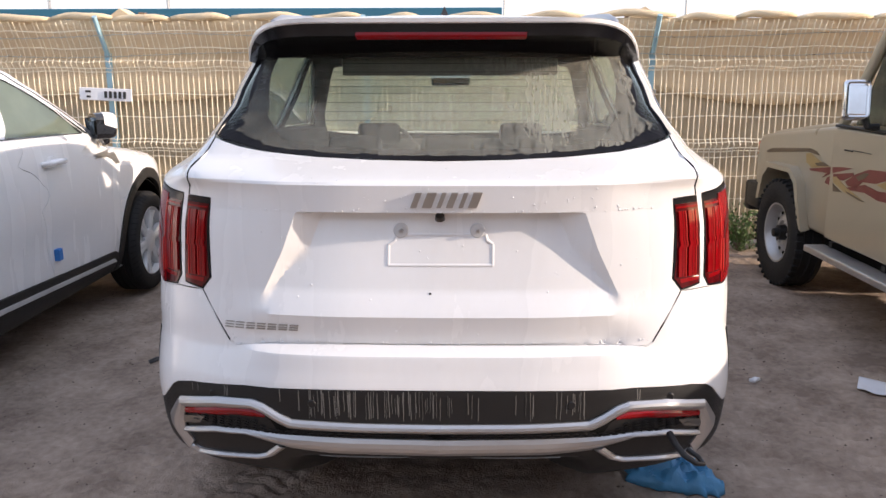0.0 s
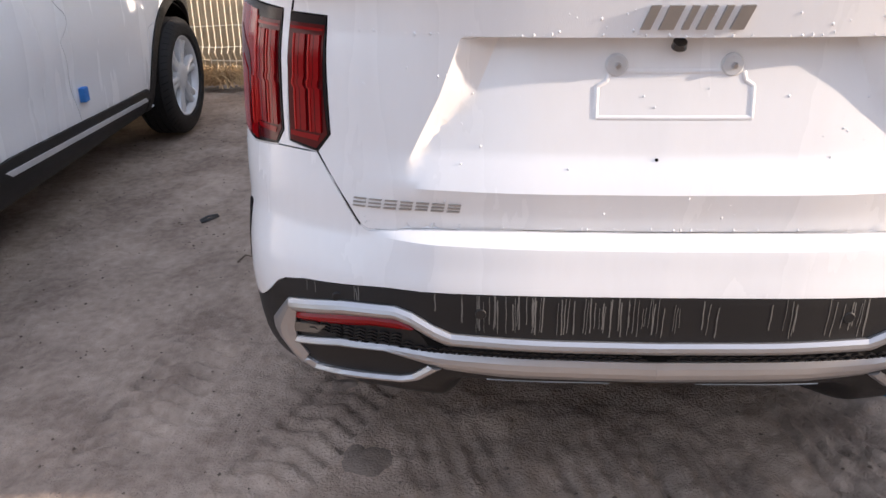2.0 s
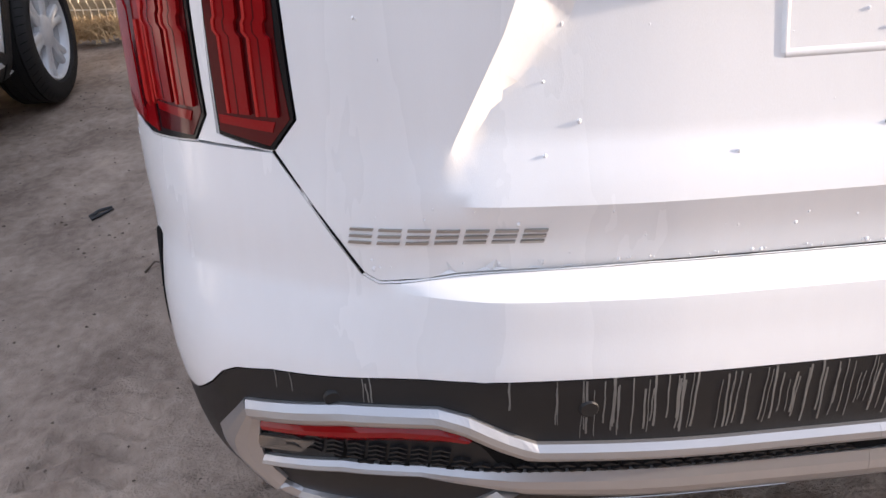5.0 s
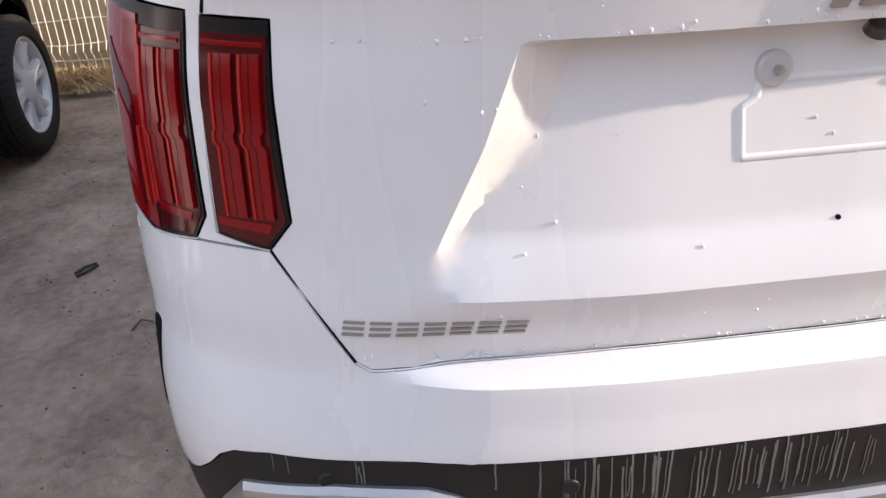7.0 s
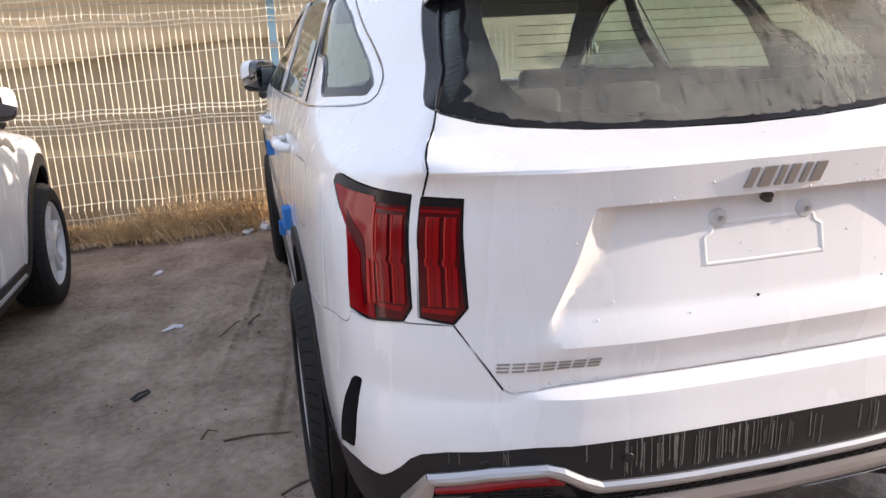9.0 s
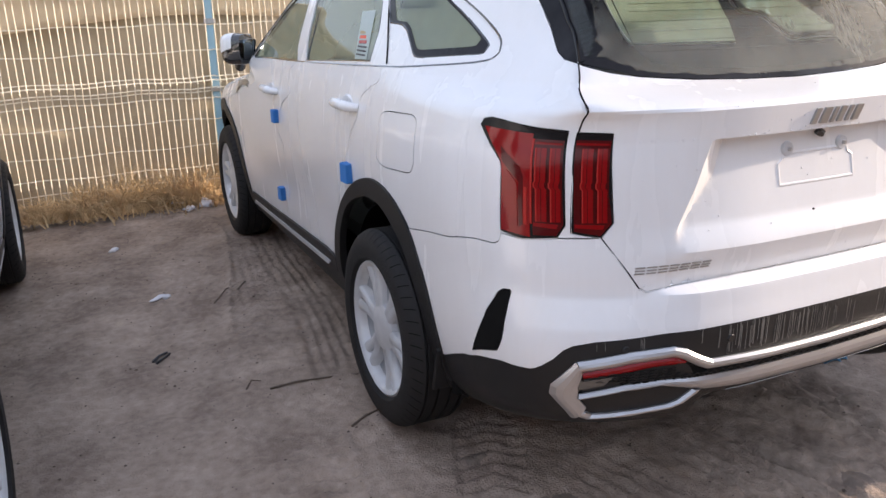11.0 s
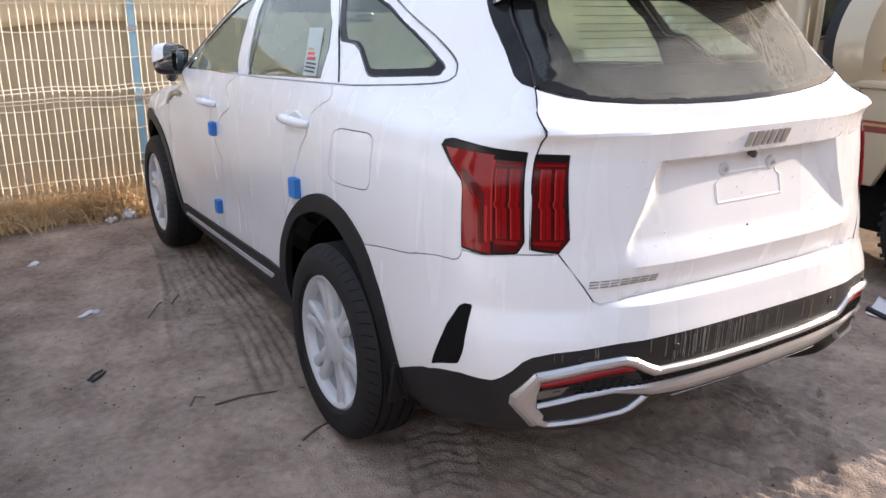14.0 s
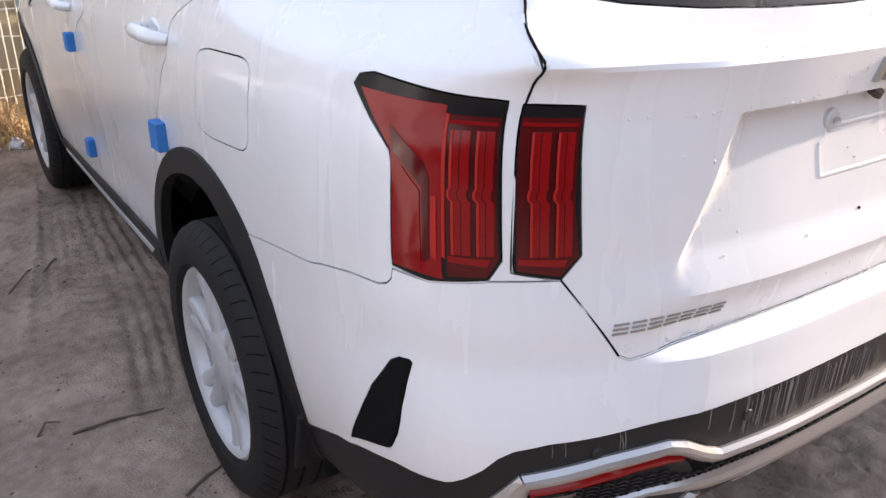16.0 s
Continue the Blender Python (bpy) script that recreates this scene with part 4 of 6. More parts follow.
        part("printed_border", strip(closed(OUT["win_q"]), closed(inner), flip, -.0070, -.0062, 3, 60, False, False), PRINT, car)
        panel("fuel_flap", ["fuel"], PAINT, car, tag, .0005, .012, .0018)
        panel("bumper_vent", ["vent"], DARK, car, tag, .003, .015, .001, "black blind air vent")
        panel("rear_wheel_flare", ["flare_r"], CLAD, car, tag, .008, .03, 0, "black plastic wheel arch lip")
        panel("front_wheel_flare", ["flare_f"], CLAD, car, tag, .008, .03, 0, "black plastic wheel arch lip")
        panel("sill_cover", ["sill_top"], CLAD, car, tag, .010, .02, 0, "black plastic sill")
        panel("sill_strip", ["sill_bright"], FILM, car, tag, .014, .02, 0, "bright sill strip")
        panel("sill_lower", ["sill_low"], CLAD, car, tag, .004, .02, 0)
        tail_lamp(car, flip, "in")
        tail_lamp(car, flip, "out")
        rear_trim(car, flip)
        door_mirror(car, flip)
        wheel(car, -HUB_X * flip + .105 * flip, HUB_R, HUB_Z, -flip, "black tyre on a film covered twin spoke wheel")
        wheel(car, -HUB_X * flip + .130 * flip, HUB_F, HUB_Z, -flip, "black tyre on a film covered twin spoke wheel")
        for hy in (HUB_R, HUB_F):
            liner = [(-.01, .46), (-.02, .475), (-.30, .475), (-.30, .05)]
            well = lathe([(a, r) for a, r in liner], 40)
            bmesh.ops.delete(well, geom=[f for f in well.faces if f.calc_center_median().z < -.06], context="FACES")
            part("wheel_liner", moved(well, pose(-.90 * flip, hy, HUB_Z) @ Matrix.Diagonal((-flip, 1, 1, 1))), DARK, car, "", 60)
        part("mud_flap", moved(box((-.075, -.008, -.08), (.075, .008, .09), .007), pose(-.865 * flip, .645, .375, 14)), RUBBER, car, "black rubber mud flap")
        rail = [(-.575 * flip, y, z) for y, z in ((.62, 1.675), (.68, 1.715), (.80, 1.733), (1.3, 1.762), (1.9, 1.765), (2.3, 1.745), (2.38, 1.70))]
        part("roof_rail", tube(rail, [.012, .016, .018, .018, .018, .016, .012], 10), SILVER, car, "silver roof rail", 60)
        part("wing_badge", strip(side([(3.06, 1.070), (3.27, 1.060), (3.35, 1.005), (3.43, 1.005)]), side([(3.06, 1.092), (3.27, 1.096), (3.40, 1.098), (3.46, 1.098)]), flip, -.004, .010, 4, 10), BADGE, car, "grey wing ornament")
        for y, z, sy, sz in ((1.365, .90, .030, .038), (2.50, .575, .026, .034), (2.43, .985, .024, .032))[:3 if flip == 1 else 2][0 if flip == 1 else 1:]:
            (p,), (n,) = on_skin(side([(y, z)]), flip, 0)
            part("foam_pad", moved(box((-.016, -sy, -sz), (.016, sy, sz), .003, 1), pose(p[0] - .012 * flip, p[1], p[2], 0, 0, 4)), TAPE, car, "blue foam transport pad")
    # spoiler: white upper skin, black underside, high brake lamp
    cols = np.linspace(-1, 1, 49)
    sp, top_n = new("roof_spoiler", None), 6
    sp.parent = car
    tagged(sp, "white roof spoiler with a gloss black underside")

    def lip(c):
        """The trailing edge: straight in the middle, then forwards and down into the pillar."""
        a = abs(c)
        x = math.copysign(.632 * (1 - (1 - a) ** 1.15), c)
        t = max(0.0, (abs(x) - .345) / .287)
        return x, .195 + .33 * (.45 * t * t + .55 * t ** 4), 1.701 - .022 * t * t - .079 * t ** 5
    verts, faces, low, under = [], [], [], []
    for c in cols:
        x, ly, lz = lip(c)
        t_ = max(0.0, (abs(x) - .345) / .287)
        ry = max(.64, ly + .10)
        rz = 1.727 - .072 * (abs(x) / .58) ** 2.6 - .030 * t_ ** 4
        xr = x * (1 - .04 * t_ ** 3)
        for j in range(top_n):
            t = j / (top_n - 1)
            verts.append((xr + (x - xr) * t, ry + (ly - ry) * t, rz + (lz - rz) * t + .008 * math.sin(math.pi * t)))
        verts += [(x, ly + .002, lz - .011), (x * .998, ly + .010, lz - .015)]
        q = 1 - t_ ** 4
        low += [(x * .997, ly + .009, lz - .0145), (x * .985, ly + .030, lz - .030 * q - .018), (x * .955, max(.37, ly + .035), min(1.640, lz - .035)), (x * .93, max(.44, ly + .045), min(1.596, lz - .05))]
    m = top_n + 2
    for i in range(len(cols) - 1):
        for j in range(m - 1):
            faces.append((i * m + j, i * m + j + 1, (i + 1) * m + j + 1, (i + 1) * m + j))
        for j in range(3):
            under.append((i * 4 + j, i * 4 + j + 1, (i + 1) * 4 + j + 1, (i + 1) * 4 + j))
    bm = from_lists(verts, faces)
    bmesh.ops.recalc_face_normals(bm, faces=bm.faces[:])
    part("spoiler_top", bm, PAINT, sp, "white spoiler skin", 40)
    part("spoiler_underside", from_lists(low, under), LAMP_BLACK, sp, "black spoiler underside", 40)
    for i, name_ in ((0, "spoiler_end"), (len(cols) - 1, "spoiler_end")):
        ring_ = verts[i * m:(i + 1) * m] + low[i * 4:(i + 1) * 4]
        mid_ = tuple(np.mean(ring_, axis=0))
        part(name_, from_lists(ring_ + [mid_], [(k2, (k2 + 1) % len(ring_), len(ring_)) for k2 in range(len(ring_))]), LAMP_BLACK, sp, "black spoiler end plate")
    part("high_brake_lamp", moved(box((-.245, -.008, -.011), (.245, .02, .011), .004), pose(0, .226, 1.659, -20)), RED, sp, "long narrow red brake lamp")
    fin = from_lists([(-.03, 0, 0), (.03, 0, 0), (.02, .16, 0), (-.02, .16, 0), (0, -.01, .062), (0, .04, .05)], [(0, 4, 5, 3), (1, 2, 5, 4), (2, 3, 5), (0, 1, 4)])
    part("aerial_fin", moved(fin, pose(0, .80, 1.715)), GLOSS, car, "black shark fin aerial", 30)
    # tailgate furniture: badge, plate field, bolts, camera, lock dot, name badge
    K = [[(u, 0), (u + .016, .042), (u + w_ + .016, .042), (u + w_, 0)] for u, w_ in ((-.098, .017), (-.066, .026), (-.026, .012), (.000, .018), (.034, .012), (.060, .024))]
    letter_bars(gate, "badge_stroke", K, 1.190, .017, .007, .008, BADGE, "satin metal maker badge stroke")
    w, h = .0030, .0185
    x = -.624
    for _ in range(7):
        for r in (0, .42, .85):
            letter_bars(gate, "name_bar", [[(.002 + r * .004, r * h), (.0275 + r * .004, r * h), (.0285 + r * .004, r * h + w), (.003 + r * .004, r * h + w)]], .835, x, .0030, .004, BADGE, "satin model badge bar")
        x += .0320
    field = [(-.145, 1.022), (-.145, 1.078), (-.128, 1.088), (-.122, 1.106), (.128, 1.106), (.132, 1.090), (.148, 1.080), (.148, 1.022)]
    for a, b in zip(field, field[1:] + field[:1]):
        pts = [on_skin([(at_x(abs(a[0] + (b[0] - a[0]) * t), a[1] + (b[1] - a[1]) * t), a[1] + (b[1] - a[1]) * t)], 1 if a[0] + (b[0] - a[0]) * t <= 0 else -1, -.0042)[0][0] for t in np.linspace(0, 1, 8)]
        part("plate_field_edge", tube(pts, .0065, 8), PAINT, gate, "", 60)
    for x in (-.110, .105):
        (p,), _ = on_skin([(at_x(abs(x), 1.118), 1.118)], 1 if x < 0 else -1, 0)
        b = part("plate_bolt", moved(lathe([(-.004, .0001), (-.004, .018), (-.001, .021), (.006, .0215)], 24, "y"), pose(p[0], p[1] - .004, p[2])), FILM, gate, "pale zinc bolt collar with a screw", 40)
        b2 = part("screw_head", moved(lathe([(-.014, .0001), (-.014, .0045), (-.008, .0065), (.0, .0065)], 6, "y"), pose(p[0] + .002, p[1] - .004, p[2])), SCREW, b)
    part("rear_camera", moved(lathe([(0, .0001), (0, .013), (.012, .015)], 16, "x"), pose(0, .055, 1.163, 0, 60, 90)), GLOSS, gate, "black reversing camera", 40)
    (p,), _ = on_skin([(at_x(.027, .945), .945)], 1, .001)
    part("lock_dot", moved(lathe([(-.001, .0001), (-.001, .003), (.002, .0035)], 12, "y"), pose(*p)), DARK, gate)
    for x in (-.36, .37, -.66, .66):
        (p,), _ = on_skin([(at_x(abs(x), .640), .640)], 1 if x < 0 else -1, .001)
        part("park_sensor", moved(lathe([(-.002, .0001), (-.002, .010), (.0, .012), (.004, .0125)], 20, "y"), pose(*p)), CLAD, bumper, "round black parking sensor", 40)
    for flip in (1, -1):
        seam(car, [(.974, .797), (1.02, .842), (1.12, .934)], flip, .0020)
        seam(car, smooth_line([(1.230, 1.206), (1.228, 1.232), (1.219, 1.254), (1.190, 1.279), (1.160, 1.303), (1.155, 1.328), (1.166, 1.350), (1.180, 1.366)], 4), flip, .0024)
    # dried drips below the gate corner, water drops left on the gate
    for k, (x0, bend) in enumerate(((.632, .006), (.618, -.010))):
        path_ = [(x0 - bend * math.sin(3 * t), .788 - .095 * t) for t in np.linspace(0, 1, 9)]
        wid = .0016
        part("drip_mark", strip(rear([(x - wid, z) for x, z in path_]), rear([(x + wid, z) for x, z in path_]), 1, -.001, .0004, 3, 12), STAIN, bumper)
    rnd, marks = random.Random(33), []
    for lo, hi, k in ((-.40, -.30, 16), (-.30, -.20, 14), (-.20, -.05, 20), (-.05, .12, 14), (.18, .42, 16), (-.64, -.60, 3), (-.76, -.71, 2), (.55, .60, 2), (-.47, -.45, 1)):
        for _ in range(k):
            x0, top_, end_ = rnd.uniform(lo, hi), rnd.uniform(.662, .689), rnd.uniform(.594, .622)
            if abs(x0) > .44:
                end_ = max(end_, .640)
            wid, lean = rnd.choice((.0005, .0006, .0009, .0014)), rnd.uniform(-.002, .003)
            run_ = [(x0 + lean * t + .0005 * math.sin(9 * t + k), top_ + (end_ - top_) * t) for t in np.linspace(0, 1, 6)]
            near_ = [(at_x(abs(x), z), z) for x, z in run_]
            dw = wid * 1.55
            marks.append(strip([(q[0] - dw, q[1]) for q in near_], [(q[0] + dw * (.4 + .6 * rnd.random()), q[1]) for q in near_], 1 if x0 < 0 else -1, -.001, .0007, 2, 6, True, False))
    part("dried_drip", join(marks), STAIN, bumper, "pale dried water drips", None, "stuff")
    rnd, drops = random.Random(21), []
    for _ in range(300):
        kind_ = rnd.random()
        x = rnd.uniform(-.60, .60)
        z = 1.176 + rnd.uniform(0, .004) if kind_ < .25 else .802 + rnd.uniform(0, .004) if kind_ < .55 else rnd.uniform(.81, .88) if kind_ < .68 else rnd.uniform(1.18, 1.29) if kind_ < .9 else rnd.uniform(.92, 1.12)
        (p,), (n,) = on_skin([(at_x(abs(x), z), z)], 1 if x < 0 else -1, .0006)
        r = rnd.choice((.0009, .0012, .0016, .0024))
        ball = bmesh.new()
        bmesh.ops.create_icosphere(ball, subdivisions=1, radius=r)
        drops.append(moved(ball, pose(*p) @ Matrix.Diagonal((1, .7, rnd.uniform(1, 1.7), 1))))
    part("water_drop", join(drops), DROP, gate, "clear water drops left by rain", 180, "stuff")
    loop = [(.655, -.01, .545), (.66, -.06, .535), (.675, -.10, .522), (.70, -.125, .512), (.72, -.12, .508), (.715, -.095, .515), (.69, -.07, .527)]
    part("towing_strap", tube(loop, [.010, .010, .009, .007, .007, .007, .008], 8), CLAD, bumper, "black towing loop hanging from the grille", 60)
    # chin, floor pan, exhaust box
    part("under_tray", box((-.74, 1.55, .22), (.74, 4.2, .30), .02), DARK, car)
    part("spare_well", moved(lathe([(0, .0001), (0, .30), (.10, .32)], 32, "z"), pose(-.05, .78, .29)), RUBBER, car, "", 40)
    build_interior(car)
    return car


# ---- ground ----
SAND = material("grey_sand", (.48, .38, .305), .95, 0, (.21, .158, .125), 26, .9, 1.0, 120, depth=.008, span=(.52, 1.0), rough_vary=.03, spec=.2)
# tyre prints: (start, end, half width, lug pitch, chevron lean, depth); a lean of None is a plain ribbed rut
PRINTS = [((-1.42, .2), (-.86, 4.2), .13, .074, .35, .013), ((-1.85, .9), (-1.25, 3.6), .11, .080, .3, .007),
          ((-.99, 1.5), (-.72, 3.9), .12, .052, None, .020), ((-1.28, 1.75), (-.92, 3.7), .10, .046, None, .013),
          ((-.55, -.6), (1.9, 1.1), .15, .085, .35, .009), ((-.05, .52), (.22, -.35), .15, .060, None, .016), ((.20, .50), (.40, -.25), .12, .050, None, .014),
          ((.62, .70), (.85, -.35), .14, .056, None, .016), ((-.50, .62), (-.12, -.45), .14, .058, None, .012), ((1.0, .9), (1.35, -.5), .14, .056, None, .013),
          ((1.05, -.5), (1.95, 3.6), .13, .080, .4, .009), ((1.6, -.8), (2.1, 3.8), .12, .075, -.3, .007), ((-1.35, -.6), (-.55, 1.0), .12, .07, .4, .009), ((-2.3, .5), (-1.9, 4.6), .12, .075, .3, .007)]


def ground_height(x, y):
    """Sand that falls away a little to the left of the car, with ruts, foot marks and tyre prints."""
    h = -.012 - .035 * min(1, max(0, (-1.05 - x) / .6)) - .035 * min(1, max(0, (-1.75 - x) / .6))
    h += .014 * noise.noise((x * .7, y * .7, 3)) + .008 * noise.noise((x * 2.6, y * 2.6, 7))
    if abs(x) > 6 or abs(y) > 8:
        return h
    for (x0, y0), (x1, y1), half, pitch, lean, deep in PRINTS:
        dx, dy = x1 - x0, y1 - y0
        n = math.hypot(dx, dy)
        dx, dy = dx / n, dy / n
        u, w = (x - x0) * dx + (y - y0) * dy, (y - y0) * dx - (x - x0) * dy
        if u < 0 or u > n or abs(w) > half * 1.5:
            continue
        w += .03 * math.sin(u * 2.3)
        fade = min(1, u / .3, (n - u) / .3) * min(1, max(0, .45 + 1.9 * noise.noise((x * 1.1 + pitch * 90, y * 1.1, 31))))
        a = abs(w) / half
        if a < 1:
            if lean is None:
                rib = math.sin(2 * math.pi * w / pitch)
                h += deep * fade * (-.35 + .62 * max(-1, min(1, 2.2 * rib)) * (.75 + .35 * noise.noise((u * 28, w * 9, 3))))
                continue
            lug = math.sin(2 * math.pi * (u + lean * abs(w)) / pitch)
            h += 1.25 * deep * fade * (-.40 + .75 * max(-1, min(1, 1.8 * lug)) * (.25 + .75 * min(1, abs(a - .5) * 6)))
        else:
            h += .7 * deep * fade * max(0, 1 - (a - 1) / .45)
    return h + .005 * noise.noise((x * 5, y * 5, 9)) + .012 * noise.noise((x * 11, y * 11, 5)) + .007 * noise.noise((x * 24, y * 24, 15))


def build_ground():
    def axis(lo, hi, step, far):
        mid = list(np.arange(lo, hi, step))
        out, d = [], step
        a, b = lo, hi
        left, right = [], [hi]
        while a > -far:
            d *= 1.35
            a -= d
            left.append(a)
        d = step
        while b < far:
            d *= 1.35
            b += d
            right.append(b)
        return left[::-1] + mid + right
    xs, ys = axis(-2.5, 2.5, .0145, 900), axis(-1.1, 4.7, .0145, 900)
    verts = [(x, y, ground_height(x, y) if abs(x) < 30 and abs(y) < 30 else -.02) for y in ys for x in xs]
    w = len(xs)
    faces = [(j * w + i, j * w + i + 1, (j + 1) * w + i + 1, (j + 1) * w + i) for j in range(len(ys) - 1) for i in range(w - 1)]
    return tagged(part("ground", from_lists(verts, faces), SAND, None, smooth=180), "trodden grey-brown sand with wheel ruts", "ground", kind="structure")


build_ground()
car = tagged(build_car(), "white estate car with blue foam pads and film-covered wheels", "car", "parked white cars")


# ---- fence: blue posts with arms, welded mesh panels with folds, sand coloured screen cloth ----
FENCE_Y = 5.10
BLUE = material("pale_blue_post_paint", (.27, .49, .60), .55, .1, (.38, .52, .56), 20, .7, .1, 80)
WIRE = material("cream_mesh_wire", (.86, .77, .60), .5, .0, (.72, .62, .46), 12, .5)
# cloth in two tones: shaded look in the sheet's colour, lit look in the flap's
CLOTH = material("sand_screen_cloth", (.60, .49, .335), .95, 0, (.45, .365, .25), 5, .8, .5, 350, rough_vary=.03, spec=.1)
FLAP = material("lit_tone_screen_cloth", (.80, .64, .43), .95, 0, (.68, .54, .36), 5, .6, .5, 350, rough_vary=.03, spec=.1)
TIMBER = material("weathered_timber", (.26, .16, .09), .85, 0, (.16, .10, .06), 20, .6, .4, 90)
STRAW = material("dry_straw", (.78, .57, .31), .9, 0, (.36, .23, .12), 9, 1.0, span=(.62, .95))
TWIG = material("grey_twig", (.16, .12, .09), .9, 0, (.06, .04, .03), 60, .6, .3, 200)
BANNER = material("petrol_blue_sheet", (.03, .16, .24), .6, 0, (.025, .13, .20), 3, .5)
INK = material("black_print", (.02, .02, .02), .6)
BAG = material("blue_plastic_bag", (.05, .24, .46), .35, 0, (.12, .34, .55), 18, .7, .3, 70)
SCRAP = material("black_rubber_scrap", (.03, .03, .032), .7, 0, (.08, .08, .08), 60, .6)
BEIGE = material("beige_truck_paint", (.37, .31, .215), .3, 0, (.335, .275, .19), 8, .5, .02, 200, coat=.6)
TRUCK_GLASS = glass("green_truck_glass", (.30, .36, .32), (.30, .33, .28), .3, 1.5, 1.2)
STEEL = material("grey_steel_wheel", (.50, .50, .50), .4, .6, (.38, .37, .36), 25, .6, .05, 200)
DECAL_RED = material("dark_red_decal", (.20, .035, .03), .4, 0, (.13, .025, .02), 20, .6)
DECAL_BROWN = material("brown_decal", (.10, .065, .04), .4, 0, (.16, .11, .06), 20, .6)
ALU = material("ribbed_alloy_step", (.55, .55, .55), .35, .8, (.42, .42, .42), 40, .6, .1, 120)


def fold_depth(z):
    """How far the mesh stands out towards the lot: sharp V folds, and a lean at the head."""
    d = 0
    for c in (.20, .905, 1.62):
        d = max(d, .045 * max(0, 1 - abs(z - c) / .055))
    return d + max(0, z - 1.70) * .55


def build_fence():
    fence = tagged(new("mesh_fence", None), "welded cream mesh fence on pale blue posts, leaning arms on top", "fence")
    posts = [-10.0, -7.65, -5.4, -3.08, -.77, 1.75, 4.2, 6.6, 9.0]
    post_bm = join([box((-.03, -.02, -.1), (.03, .02, 1.72), .004, 1), tube([(0, 0, 1.68), (0, -.12, 1.86), (0, -.22, 2.02)], .022, 6)])
    clip_bm = box((-.045, -.035, -.02), (.045, -.018, .02), .004, 1)
    first = part("post", post_bm, BLUE, fence, "pale blue steel post with a leaning arm")
    first.location = (posts[0], FENCE_Y + .02, 0)
    clip = part("clamp", clip_bm, SCREW, first)
    clip.location = (0, 0, 1.38)
    for x in posts:
        if x == posts[0]:
            p = first
        else:
            p = new("post", first.data)
            p.parent = fence
            p.location = (x, FENCE_Y + .02, 0)
        for z in (.35, .86, 1.38) if p is not first else (.35, .86):
            c = new("clamp", clip.data)
            c.parent = p
            c.location = (0, 0, z)
    zs = [.06, .145, .172, .20, .228, .255, .42, .63, .80, .85, .878, .905, .932, .96, 1.16, 1.36, 1.56, 1.592, 1.62, 1.648, 1.68, 1.74, 1.88, 1.97]
    for a, b in zip(posts, posts[1:]):
        verts, faces = [], []
        def rod(pts, r):
            base = len(verts)
            for i, (x, y, z) in enumerate(pts):
                for dx, dy, dz in ((r, 0, r), (-r, r, 0), (0, -r, -r)):
                    verts.append((x + dx, y + dy, z + (dz if abs(pts[-1][0] - pts[0][0]) > .5 else 0)))
            for i in range(len(pts) - 1):
                for k in range(3):
                    faces.append((base + 3 * i + k, base + 3 * i + (k + 1) % 3, base + 3 * i + 3 + (k + 1) % 3, base + 3 * i + 3 + k))
        x = a + .03
        while x < b - .02:
            wob = random.uniform(-.006, .006)
            rod([(x + wob * z, FENCE_Y - .012 - fold_depth(z), z + .02 * random.random()) for z in zs], .0042)
            x += .052
        for z in (.145, .255, .42, .63, .80, .85, .878, .932, .96, 1.16, 1.36, 1.56, 1.592, 1.648, 1.76, 1.90):
            rod([(a + (b - a) * i / 12, FENCE_Y - .006 - fold_depth(z), z + .008 * math.sin(i * 1.7 + a * 3 + z * 9)) for i in range(13)], .0038)
        part("mesh_panel", from_lists(verts, faces), WIRE, fence, "folded welded wire panel", kind="stuff")
    for z, dy in ((1.70, .03), (1.86, .12)):
        pts = [(x, FENCE_Y - dy + .015 * math.sin(x * 5), z + .02 * math.sin(x * 2.1 + z * 7)) for x in np.arange(-9.9, 9, .11)]
        part("barbed_strand", tube(pts, .0035, 4), SCREW, fence)
        barbs = [tube([(x - .012, y - .02, q - .012), (x + .012, y + .02, q + .014)], .0022, 4) for x, y, q in pts]
        part("barb", join(barbs), SCREW, fence, kind="stuff")
    return fence


def cloth_sheet(name, x0, x1, z0, z1, y0, depth, mat, label, seed, sag=0.0, step=.06):
    nx, nz = int((x1 - x0) / step), max(6, int((z1 - z0) / step))
    verts, faces = [], []
    for j in range(nz + 1):
        t = j / nz
        for i in range(nx + 1):
            x = x0 + (x1 - x0) * i / nx
            low = z0 - sag * (.5 + .9 * noise.noise((x * .55, seed, 2)))
            z = low + (z1 - low) * t
            ruck = depth * (noise.noise((x * 1.1, z * .8, seed)) + .6 * noise.noise((x * 3.2 + z * 1.4, z * 2.4, seed + 3)) + .35 * abs(noise.noise((x * 2.0 - z * 4.5, z * 3, seed + 9))))
            verts.append((x, y0 + ruck - max(0, z - 1.70) * .45, z))
    w = nx + 1
    for j in range(nz):
        for i in range(nx):
            faces.append((j * w + i, j * w + i + 1, (j + 1) * w + i + 1, (j + 1) * w + i))
    ob = part(name, from_lists(verts, faces), mat, None, smooth=180)
    sol = ob.modifiers.new("thick", "SOLIDIFY")
    sol.thickness = .003
    return tagged(ob, label, "screen cloth")


